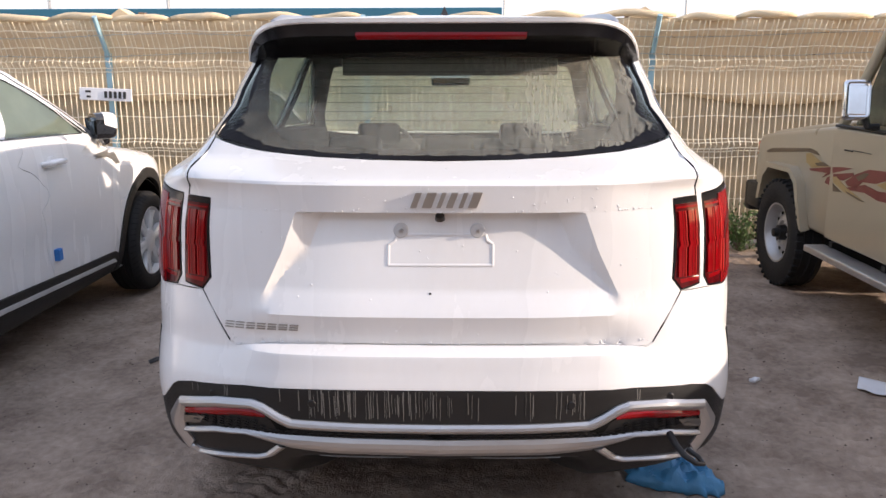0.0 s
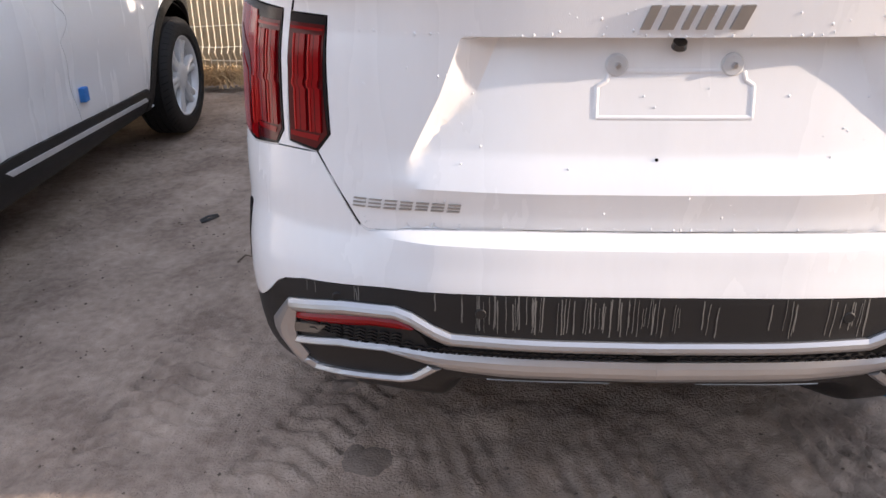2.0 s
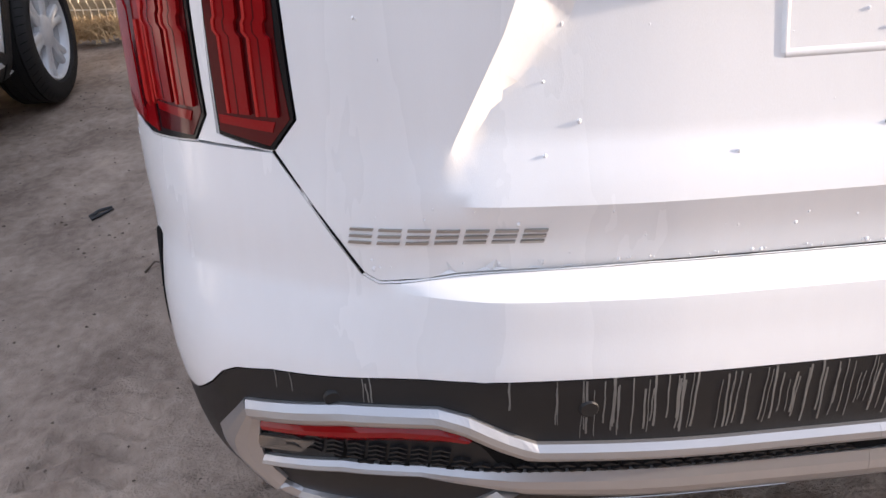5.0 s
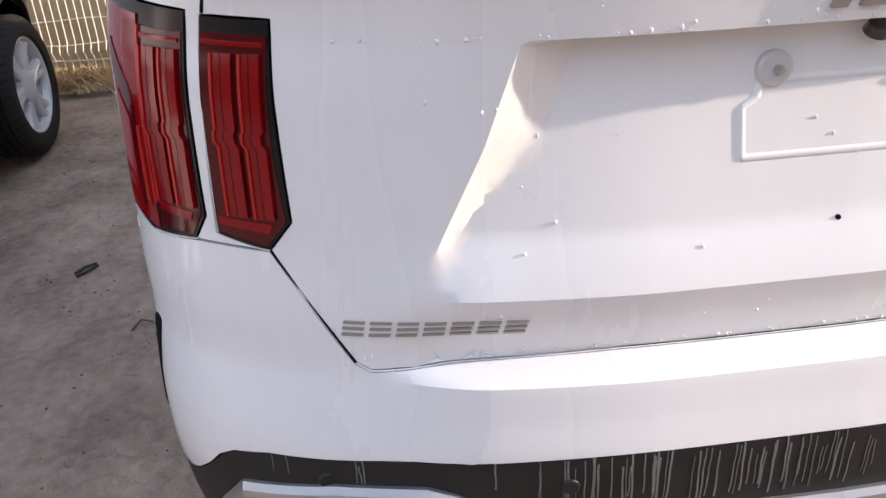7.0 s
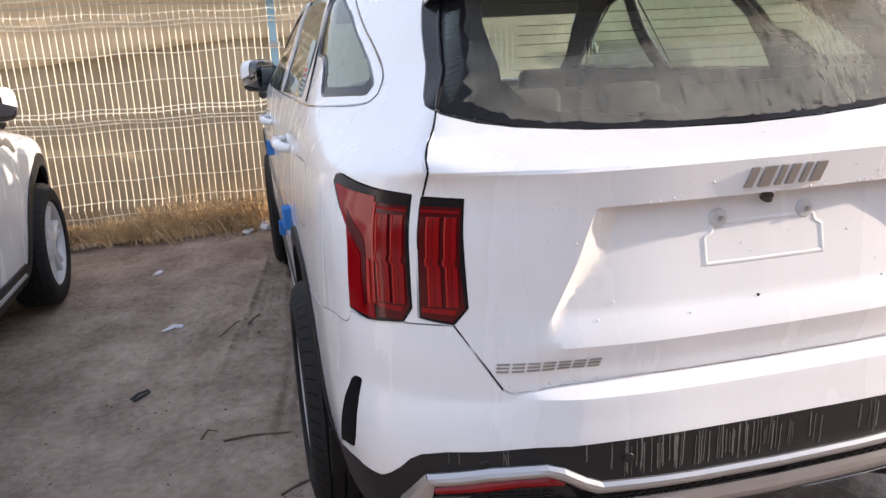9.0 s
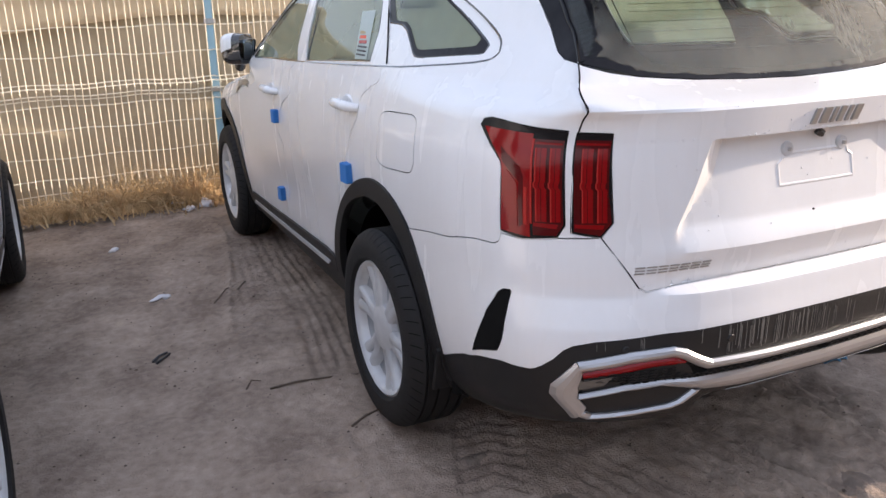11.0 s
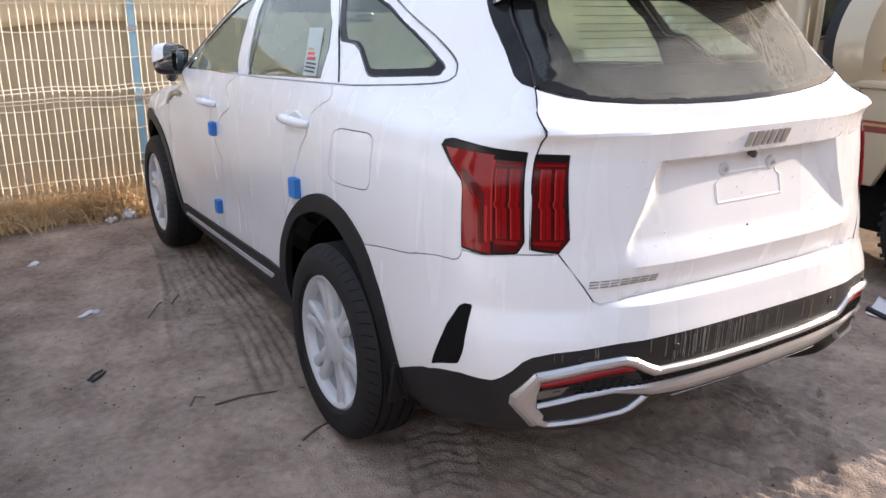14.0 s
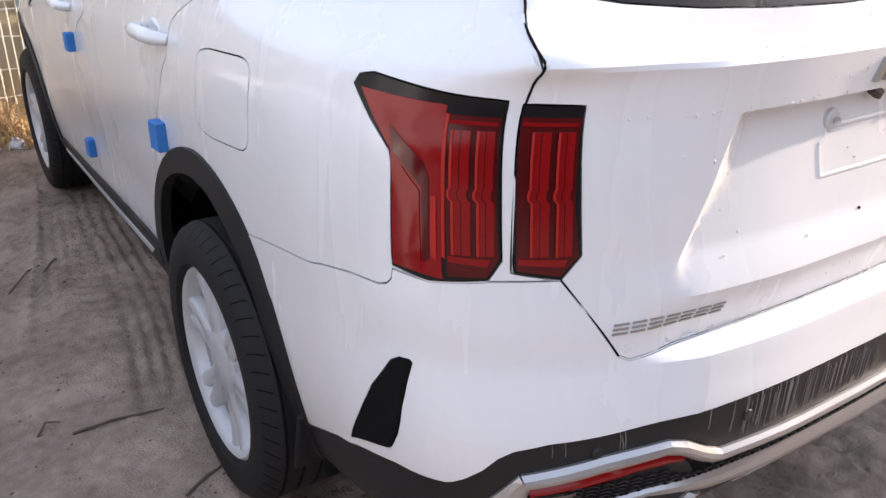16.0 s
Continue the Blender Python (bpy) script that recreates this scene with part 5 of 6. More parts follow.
build_fence()
cloth_sheet("screen_cloth", -9.9, 9.0, .02, 1.97, FENCE_Y + .10, .06, CLOTH, "sand coloured screen cloth tied behind the mesh, rucked", 1.5)
cloth_sheet("cloth_flap", -9.9, 9.0, 1.44, 2.0, FENCE_Y + .035, .035, FLAP, "double layer of screen cloth hanging from the head, coloured in a lit tone", 8.2, .17)
x = -9.6
while x < 8.8:
    w = random.uniform(.45, .75)
    z = 2.0 + random.uniform(-.012, .02)
    pts = [(x + w * t, FENCE_Y - .10 + .02 * math.sin(7 * t), z + .03 * math.sin(math.pi * t) - .01 * math.sin(9 * t + x)) for t in np.linspace(0, 1, 9)]
    roll = tube(pts, [.010 + .032 * math.sin(math.pi * min(max(t, .04), .96)) ** .5 for t in np.linspace(0, 1, 9)], 8)
    for v in roll.verts:
        v.co.z = z + (v.co.z - z) * .8
    tagged(part("rolled_cloth_edge", roll, FLAP, None, smooth=180), "rolled upper edge of the sand coloured screen cloth", "screen cloth", "rolled cloth edges")
    x += w + .01
for x, lean in ((-2.93, .06), (1.66, -.05)):
    tagged(part("timber_prop", moved(box((-.03, -.02, 1.2), (.03, .03, 2.08), .004, 1), pose(x, FENCE_Y + .16, 0, 0, lean * 60, 0)), TIMBER, None), "weathered timber prop behind the fence cloth", "prop", "timber props")
    cap = from_lists([(x - .14, FENCE_Y - .02, 2.00), (x + .16, FENCE_Y - .02, 2.00), (x, FENCE_Y - .02, 2.10), (x - .14, FENCE_Y + .18, 2.00), (x + .16, FENCE_Y + .18, 2.00), (x, FENCE_Y + .18, 2.10)], [(0, 1, 2), (5, 4, 3), (0, 2, 5, 3), (2, 1, 4, 5)])
    tagged(part("cloth_peak", cap, FLAP, None), "screen cloth draped over a prop in a small peak", "screen cloth", "cloth peaks")

# number board wired to the fence, its digits as bars
board = tagged(new("number_board", None), "white number board wired to the fence", "number plate")
part("board_sheet", moved(box((-.235, -.008, -.055), (.235, .004, .055), .004, 1), pose(-3.09, FENCE_Y - .085, 1.36, 0, 2.5, 0)), WHITE, board)
for i in range(5):
    part("digit_bar", moved(box((-.013, -.006, -.030), (.013, .0, .030), .002, 1), pose(-3.085 + .042 * i, FENCE_Y - .096, 1.359 - .0018 * i, 0, 2.5, 0)), INK, board)
for i, w in enumerate((.05, .035)):
    part("small_print_bar", moved(box((-w / 2, -.006, -.009), (w / 2, .0, .009), .001, 1), pose(-3.24, FENCE_Y - .096, 1.388 - .045 * i, 0, 2.5, 0)), INK, board)

# far side of the fence: long blue sheet with broken white print, lamp poles
sheet = tagged(new("blue_hoarding", None), "long petrol blue hoarding behind the fence with cut-off white print", "hoarding")
part("hoarding_sheet", box((-9, 12, 1.4), (.78, 12.05, 2.62), .01, 1), BANNER, sheet)
for i in range(17):
    part("print_bar", box((-8.2 + i * .52, 11.985, 2.18), (-8.2 + i * .52 + (.30 if i % 3 else .08), 11.998, 2.30 + .03 * (i % 2)), 0), WHITE, sheet)
for i in range(6):
    part("hoarding_post", box((-8.6 + i * 1.85, 12.06, -.02), (-8.5 + i * 1.85, 12.16, 2.6), 0), TIMBER, sheet)
for x, y in ((-14.0, 26), (-9.9, 26), (1.8, 30), (8.8, 30)):
    tagged(part("lamp_pole", tube([(x, y, -.05), (x, y, 9)], [.07, .04], 8), SCREW, None), "thin grey pole far behind the fence", "pole", "far poles")


def dry_weeds():
    verts, faces = [], []
    rnd = random.Random(5)
    for _ in range(7000):
        x = rnd.uniform(-4.6, 2.2)
        bush = .5 + .5 * noise.noise((x * 1.3, 4, 4)) + (.5 if -1.9 < x < -.75 else 0)
        y = FENCE_Y - abs(rnd.gauss(0, .10)) * (1 + bush * .5)
        h = rnd.uniform(.03, .17) * (.30 + bush)
        a, lean = rnd.uniform(0, 6.28), rnd.uniform(.2, 1.3)
        dx, dy = math.cos(a) * h * lean, math.sin(a) * h * lean * .6
        w = rnd.uniform(.003, .006)
        b = len(verts)
        for t in (0, .5, 1):
            px, py, pz = x + dx * t ** 1.5, y + dy * t ** 1.5, -.02 + h * t * (1.25 - .45 * t * lean)
            verts += [(px - w * (1 - .8 * t), py, pz), (px + w * (1 - .8 * t), py + w, pz)]
        faces += [(b, b + 1, b + 3, b + 2), (b + 2, b + 3, b + 5, b + 4)]
    return tagged(part("dry_weeds", from_lists(verts, faces), STRAW, None), "dry straw-coloured weeds matted along the fence foot", "weeds", kind="stuff")


def green_bush(x, y, r, n, seed):
    rnd, leaves = random.Random(seed), []
    bush = tagged(new("green_bush", None), "small green bush at the foot of the fence", "bush", "fence foot bushes")
    stems = []
    for k in range(14):
        a, l = rnd.uniform(0, 6.28), rnd.uniform(.6, 1.1) * r
        tip = (x + math.cos(a) * l * .8, y + math.sin(a) * l * .4, r * rnd.uniform(.5, 1.5))
        stems.append(tube([(x, y, -.03), ((x + tip[0]) / 2, (y + tip[1]) / 2, tip[2] * .6), tip], [.006, .004, .002], 5))
        for _ in range(n // 14):
            t = rnd.uniform(.25, 1)
            c = Vector((x + (tip[0] - x) * t, y + (tip[1] - y) * t, tip[2] * t)) + Vector((rnd.gauss(0, .04), rnd.gauss(0, .03), rnd.gauss(0, .04)))
            c.z = max(c.z, 0)
            d, u = Vector((rnd.gauss(0, 1), rnd.gauss(0, 1), rnd.gauss(0, 1))).normalized(), Vector((rnd.gauss(0, 1), rnd.gauss(0, 1), rnd.gauss(.5, 1))).normalized()
            s = d.cross(u).normalized() * .008
            leaves.append((c, c + d * .02 + s, c + d * .045, c + d * .02 - s))
    part("stems", join(stems), TWIG, bush)
    part("leaves", from_lists([p for q in leaves for p in q], [(4 * i, 4 * i + 1, 4 * i + 2, 4 * i + 3) for i in range(len(leaves))]), GREEN, bush, kind="stuff")


def twig_bush(x, y, r, h, seed):
    """A ball of dry curling stems, thin enough to see through."""
    rnd, stems = random.Random(seed), []
    for _ in range(150):
        a, out_ = rnd.uniform(0, 6.28), rnd.uniform(.3, 1)
        p, d = Vector((x + rnd.gauss(0, .05), y + rnd.gauss(0, .03), -.03)), Vector((math.cos(a) * out_, math.sin(a) * out_ * .5, 1.2)).normalized()
        pts = [p.copy()]
        for k in range(6):
            d = (d + Vector((rnd.gauss(0, .38), rnd.gauss(0, .25), rnd.gauss(-.16, .25)))).normalized()
            p = p + d * h / 4.2 * rnd.uniform(.7, 1.2)
            p.z, p.y = max(p.z, -.02), min(p.y, FENCE_Y - .02)
            pts.append(p.copy())
        stems.append(tube(pts, [.0032, .003, .0026, .0022, .0018, .0014, .0008], 3))
    tagged(part("dry_bush", join(stems), STRAW, None, kind="stuff"), "tangled ball of dry straw-brown stems at the fence foot", "dry bush", "dry bushes")


for k, (x, r, h) in enumerate(((-1.55, .25, .34), (-1.85, .2, .22), (-1.25, .22, .28), (-1.02, .2, .30), (-2.15, .2, .18), (-2.5, .2, .16))):
    twig_bush(x, FENCE_Y - .13, r, h, 40 + k)
dry_weeds()
green_bush(2.55, 4.86, .26, 900, 3)
green_bush(3.05, 4.95, .20, 500, 4)

# unseen plain walls added behind the camera to hold low sky off the tails
tagged(part("sky_block_south", box((-.5, -6.8, -.1), (28, -6.5, 4.2), .02, 1), TIMBER, None), "plain brown wall, unseen, added to cut sky light", "wall", kind="structure")
tagged(part("sky_block_west", box((-30, -6.8, -.1), (-.502, -6.5, 2.0), .02, 1), TIMBER, None), "low plain brown wall, unseen, added to cut sky light", "wall", kind="structure")

# ---- the second white car, beside the first ----
second = copy_thing(car, pose(-3.21, -.17, -.055))
tagged(second, "white estate car parked alongside, nose towards the fence")


# ---- beige pick-up truck ----
def prism(poly, x0, x1, bevel=0.0, seg=2, inset=0.0, zref=None):
    """Extrude a (y, z) outline across x; the top may lean in by inset."""
    k = len(poly)
    zs = [z for _, z in poly]
    lo, hi = min(zs), max(zs)
    lean = lambda z: inset * (z - lo) / max(hi - lo, 1e-6)  # noqa: E731
    verts = [(x0 + lean(z), y, z) for y, z in poly] + [(x1 - lean(z), y, z) for y, z in poly]
    bm = from_lists(verts, [tuple(range(k))[::-1], tuple(range(k, 2 * k))] + [(i, (i + 1) % k, k + (i + 1) % k, k + i) for i in range(k)])
    bmesh.ops.recalc_face_normals(bm, faces=bm.faces[:])
    if bevel:
        bmesh.ops.bevel(bm, geom=[e for e in bm.edges if e.calc_face_angle(0) > .35], offset=bevel, segments=seg, affect="EDGES", profile=.5)
    bmesh.ops.triangulate(bm, faces=[f for f in bm.faces if len(f.verts) > 4])
    return bm


def decal(truck, poly, mat, x=-.8565):
    k = len(poly)
    bm = from_lists([(x, y, z) for y, z in poly] + [(x + .004, y, z) for y, z in poly], [tuple(range(k))] + [(i, (i + 1) % k, k + (i + 1) % k, k + i) for i in range(k)])
    bmesh.ops.triangulate(bm, faces=[f for f in bm.faces if len(f.verts) > 4])
    bmesh.ops.recalc_face_normals(bm, faces=bm.faces[:])
    part("side_decal", bm, mat, truck)


def truck_wheel(truck, x, y, out):
    w = tagged(new("wheel", None), "knobbly black tyre on a grey steel wheel")
    w.parent = truck
    w.matrix_basis = pose(x, y, .40) @ Matrix.Diagonal((out, 1, 1, 1))
    prof = [(-.09, .215), (-.115, .25), (-.12, .33), (-.10, .385), (-.06, .398), (-.052, .388), (-.008, .388), (0, .398), (.008, .388), (.052, .388), (.06, .398), (.10, .385), (.12, .33), (.115, .25), (.09, .215), (-.09, .215)]
    lug = [moved(box((.062, -.012, .375), (.112, .012, .400), .004, 1), Matrix.Rotation(2 * math.pi * k / 40, 4, "X")) for k in range(40)]
    part("tyre", join([lathe(prof, 64)] + lug), RUBBER, w, "", 40)
    part("rim", lathe([(-.08, .21), (.085, .215), (.10, .222), (.098, .21), (.08, .20), (.06, .185), (.03, .175), (.02, .15), (.045, .12), (.05, .09), (.035, .075), (.03, .0001)], 48), STEEL, w, "grey steel rim", 40)
    for k in range(12):
        a = 2 * math.pi * k / 12
        part("rim_hole", moved(lathe([(.033, .0001), (.033, .014), (.027, .015)], 12), pose(0, math.cos(a) * .155, math.sin(a) * .155)), DARK, w)
    part("hub", lathe([(.03, .06), (.085, .055), (.09, .035), (.12, .032), (.125, .0001)], 20), CLAD, w, "black locking hub", 40)
    for k in range(6):
        a = 2 * math.pi * k / 6
        part("wheel_nut", moved(lathe([(.03, .012), (.055, .010), (.058, .0001)], 6), pose(0, math.cos(a) * .088, math.sin(a) * .088)), STEEL, w)


def build_truck():
    tr = tagged(new("pickup_truck", None), "beige single-cab pick-up truck with red and brown side decals", "truck")
    arch = [(4.13, .60), (4.08, .78), (3.98, .86), (3.60, .865), (3.50, .80), (3.40, .58), (3.34, .50)]
    part("nose", prism([(4.36, .60), (4.40, .80), (4.38, 1.02), (4.30, 1.085), (3.03, 1.235), (3.03, .50)] + arch[::-1], -.80, .80, .03, 3), BEIGE, tr, "beige wings and nose", 40)
    part("bonnet", prism([(4.33, 1.06), (4.26, 1.115), (3.60, 1.20), (3.02, 1.265), (3.02, 1.22), (4.30, 1.05)], -.73, .73, .03, 3), BEIGE, tr, "", 40)
    flare_o = [(4.16, .60), (4.12, .80), (4.01, .905), (3.59, .91), (3.46, .83), (3.36, .58), (3.31, .50)]
    k = len(arch)
    for s in (-1, 1):
        verts = [(s * .80, y, z) for y, z in flare_o] + [(s * .862, y + (.02 if i < 3 else -.01), z - .01) for i, (y, z) in enumerate(flare_o)] + [(s * .862, y, z) for y, z in arch] + [(s * .60, y, z) for y, z in arch]
        faces = [(a * k + i, a * k + i + 1, (a + 1) * k + i + 1, (a + 1) * k + i) for a in range(3) for i in range(k - 1)]
        bm = from_lists(verts, faces)
        bmesh.ops.recalc_face_normals(bm, faces=bm.faces[:])
        part("wheel_flare", bm, BEIGE, tr, "beige flared wheel arch", 40)
        part("wheel_well", box((s * .62 - .02, 3.36, .42), (s * .62 + .02, 4.12, .90)), DARK, tr)
        door = part("door", prism([(2.98, .52), (2.98, 1.225), (1.98, 1.225), (1.98, .52)], s * .835 - .02, s * .835 + .02, .012, 2), BEIGE, tr, "beige cab door")
        part("door_glass", prism([(2.86, 1.26), (2.56, 1.80), (2.02, 1.82), (2.02, 1.26)], s * .765 - .004, s * .765 + .004), TRUCK_GLASS, door)
        part("waist_seal", box((s * .83 - .02, 1.98, 1.228), (s * .83 + .02, 2.98, 1.246), .004, 1), CLAD, door)
        part("side_step", moved(box((-.07, -1.0, -.022), (.07, .62, .022), .01, 2), pose(s * .88, 2.42, .44)), ALU, tr, "ribbed alloy side step")
        for i in range(3):
            part("step_bracket", box((s * .80 - .03, 1.6 + .65 * i, .40), (s * .80 + .03, 1.64 + .65 * i, .50)), CLAD, tr)
        m = tagged(new("door_mirror", None), "upright chrome door mirror on a black arm")
        m.parent = tr
        m.matrix_basis = pose(s * .945, 2.55, 1.41) @ Matrix.Diagonal((-s, 1, 1, 1)) @ pose(0, 0, 0, -5, 0, -14)
        part("mirror_shell", box((-.075, -.03, -.115), (.075, .04, .115), .03, 3), CHROME, m, "chrome mirror shell", 50)
        part("mirror_glass", moved(box((-.062, -.003, -.10), (.062, .003, .10), .02, 2), pose(0, -.036, 0, -6)), CHROME, m, "bright mirror glass")
        part("mirror_arm", tube([(.05, .0, -.10), (.07, .0, -.15), (.13, .0, -.15)], .022, 8), CLAD, m)
        part("lamp_cluster", box((s * .72 - .07, 4.37, .90), (s * .72 + .07, 4.40, 1.02), .01), AMBER, tr, "orange corner lamp")
        truck_wheel(tr, s * .755, 3.74, s)
        truck_wheel(tr, s * .755, .56, s)
        # rear wells added to stop sun passing through the arches
        part("wheel_well", box((s * .62 - .02, .02, .32), (s * .62 + .02, 1.08, .92)), DARK, tr)
    part("cab_body", prism([(3.02, .50), (3.02, 1.235), (1.66, 1.235), (1.66, .50)], -.815, .815, .02, 2), BEIGE, tr, "beige lower cab", 40)
    top = [(3.0, 1.235), (2.62, 1.86), (2.52, 1.92), (1.78, 1.94), (1.67, 1.88), (1.64, 1.235)]
    for s in (-1, 1):
        bars = [tube([(s * .79, 3.0, 1.235), (s * .735, 2.60, 1.88)], .035, 8), tube([(s * .79, 1.98, 1.235), (s * .735, 1.95, 1.90)], .03, 8), tube([(s * .79, 1.68, 1.235), (s * .735, 1.72, 1.90)], .045, 8), tube([(s * .74, 2.62, 1.87), (s * .735, 1.72, 1.89)], .04, 8)]
        for one in bars:
            part("cab_pillar", one, BEIGE, tr, "", 60)
        part("rear_side_panel", prism([(2.0, 1.235), (2.0, 1.88), (1.70, 1.88), (1.66, 1.235)], s * .765 - .02, s * .765 + .02, .01), BEIGE, tr)
    part("cab_roof", prism([(2.66, 1.86), (2.55, 1.925), (1.78, 1.945), (1.66, 1.89), (1.70, 1.85), (2.6, 1.84)], -.76, .76, .02, 3), BEIGE, tr, "", 40)
    part("windscreen", prism([(2.98, 1.245), (2.60, 1.86), (2.59, 1.855), (2.97, 1.24)], -.72, .72), TRUCK_GLASS, tr)
    back = [[(-.78, 1.235), (.78, 1.235), (.78, 1.40), (-.78, 1.40)], [(-.78, 1.40), (-.66, 1.40), (-.66, 1.90), (-.74, 1.90)], [(.66, 1.40), (.78, 1.40), (.74, 1.90), (.66, 1.90)], [(-.66, 1.83), (.66, 1.83), (.66, 1.90), (-.66, 1.90)]]
    for q in back:
        v = [(x, 1.66, z) for x, z in q] + [(x, 1.69, z) for x, z in q]
        bm = from_lists(v, [(0, 1, 2, 3), (7, 6, 5, 4), (0, 4, 5, 1), (1, 5, 6, 2), (2, 6, 7, 3), (3, 7, 4, 0)])
        part("cab_back_panel", bm, BEIGE, tr)
    rg = part("cab_rear_window", box((-.66, 1.67, 1.38), (.66, 1.678, 1.83)), TRUCK_GLASS, tr)
    part("rear_window_seal", tube([(-.655, 1.655, 1.405), (.655, 1.655, 1.405), (.655, 1.655, 1.825), (-.655, 1.655, 1.825)], .014, 6, True), CLAD, rg)
    for x in (-.36, -.20, -.04, .12, .28):
        part("window_guard_bar", tube([(x, 1.62, 1.30), (x, 1.62, 1.92)], .013, 8), BEIGE, tr)
    part("window_guard_rail", tube([(-.70, 1.62, 1.2), (-.70, 1.62, 1.90), (-.62, 1.62, 1.95), (.62, 1.62, 1.95), (.70, 1.62, 1.90), (.70, 1.62, 1.2)], .02, 8), BEIGE, tr)
    part("bed_floor", box((-.80, -.31, .72), (.80, 1.58, .78)), BEIGE, tr)
    for s in (-1, 1):
        part("bed_side", prism([(1.57, .60), (1.57, 1.155), (-.33, 1.155), (-.33, .60), (.05, .60), (.18, .86), (.92, .86), (1.05, .60)], s * .825 - .025, s * .825 + .025, .01), BEIGE, tr, "beige load bed side")
        part("bed_rail", box((s * .835 - .035, -.35, 1.15), (s * .835 + .035, 1.60, 1.195), .012, 2), BEIGE, tr)
        for y in (1.2, .75, .30, -.1):
            part("rope_hook", box((s * .855 - .01, y, 1.09), (s * .855 + .01, y + .02, 1.15)), BEIGE, tr)
    part("headboard", box((-.80, 1.55, .72), (.80, 1.60, 1.20), .01), BEIGE, tr)
    part("tailboard", box((-.80, -.36, .60), (.80, -.31, 1.16), .01), BEIGE, tr, "beige tailboard")
    # underbody filled as one deep block, added to shut out sun below the truck
    part("chassis_sun_block", box((-.70, -.2, .30), (.70, 3.30, .60), .02), DARK, tr)
    part("front_bumper", box((-.84, 4.36, .46), (.84, 4.50, .70), .03, 3), CLAD, tr, "black front bumper", 50)
    part("bumper_end", box((-.85, 4.14, .50), (-.78, 4.42, .70), .03, 3), CLAD, tr, "", 50)
    part("radiator_panel", box((-.66, 4.36, .74), (.66, 4.42, 1.04), .02), CLAD, tr)
    # side decals
    for s in (-1,):
        decal(tr, [(4.181, 0.967), (4.056, 0.999), (3.411, 1.056), (3.307, 1.044), (3.252, 1.021), (3.44, 1.028), (4.177, 0.952)], DECAL_BROWN, -0.8035)
        decal(tr, [(3.472, 1.013), (3.404, 1.023), (3.244, 0.985), (3.096, 0.966), (3.364, 0.927), (3.451, 0.955)], DECAL_GOLD, -0.8035)
        decal(tr, [(3.311, 0.966), (3.196, 0.983), (3.091, 0.967), (3.28, 0.948)], DECAL_BROWN, -0.8055)
        decal(tr, [(3.392, 0.918), (3.075, 0.964), (3.066, 0.926), (3.183, 0.885), (3.127, 0.92), (3.372, 0.906)], DECAL_RED, -0.8055)
        decal(tr, [(2.943, 0.98), (2.807, 0.996), (2.684, 1.001), (2.934, 0.942)], DECAL_RED, -0.8575)
        decal(tr, [(3.148, 0.852), (3.125, 0.889), (3.065, 0.912), (3.055, 0.844)], DECAL_RED, -0.8035)
        decal(tr, [(2.924, 0.938), (2.678, 0.976), (2.661, 0.961), (2.788, 0.915), (2.917, 0.909)], DECAL_RED, -0.8575)
        decal(tr, [(2.759, 0.912), (2.637, 0.974), (2.493, 1.018), (2.26, 1.032), (2.251, 0.99), (2.404, 0.947), (2.55, 0.937), (2.619, 0.896), (2.726, 0.89)], DECAL_RED, -0.8575)
        decal(tr, [(2.631, 0.956), (2.536, 0.994), (2.486, 0.994), (2.529, 0.963), (2.6, 0.938)], DECAL_BROWN, -0.8585)
        decal(tr, [(2.778, 0.871), (2.522, 0.926), (2.371, 0.91), (2.235, 0.92), (2.222, 0.863), (2.359, 0.856), (2.512, 0.879), (2.748, 0.865)], DECAL_RED, -0.8575)
        decal(tr, [(2.389, 0.944), (2.248, 0.986), (2.235, 0.93), (2.303, 0.93)], DECAL_GOLD, -0.8585)
        decal(tr, [(3.062, 0.836), (3.056, 0.862), (3.041, 0.81), (3.057, 0.811)], DECAL_BROWN, -0.8035)
        decal(tr, [(2.92, 0.881), (2.794, 0.842), (2.908, 0.83)], DECAL_BROWN, -0.8575)
        decal(tr, [(2.925, 0.922), (2.879, 0.928), (2.718, 0.874), (2.503, 0.826), (2.573, 0.826), (2.769, 0.851), (2.908, 0.888)], DECAL_GOLD, -0.8595)
        decal(tr, [(2.741, 0.86), (2.601, 0.843), (2.501, 0.827), (2.571, 0.826), (2.71, 0.846)], DECAL_BROWN, -0.8605)
        decal(tr, [(1.55, .97), (-.22, .99), (-.22, .935), (1.55, .90)], DECAL_RED, -.8525)
        decal(tr, [(1.55, .955), (.6, .965), (.6, .95), (1.55, .94)], DECAL_GOLD, -.8545)
        for y0, y1, z0, z1 in ((2.804, 2.705, 1.097, 1.105), (2.708, 2.489, 1.106, 1.109)):
            part("wing_script_bar", box((-.862, y1, z0), (-.856, y0, z1), .001, 1), CLAD, tr)
    return tr


truck = build_truck()
truck.matrix_basis = pose(3.27, 0, -.02)
# the covered spare wheel stands on the load bed behind the cab
spare = tagged(new("spare_wheel", None), "black spare tyre with a beige hard cover, stood on the bed", "spare wheel")
spare.matrix_basis = pose(2.755, 1.34, 1.34)
part("tyre", lathe([(-.12, .22), (-.125, .34), (-.10, .385), (.10, .385), (.125, .34), (.12, .22), (-.12, .22)], 48, "y"), RUBBER, spare, "", 40)
cover = part("hard_cover", lathe([(.02, .40), (-.12, .40), (-.155, .385), (-.165, .35), (-.172, .20), (-.175, .0001)], 56, "y"), BEIGE, spare, "beige moulded wheel cover", 40)
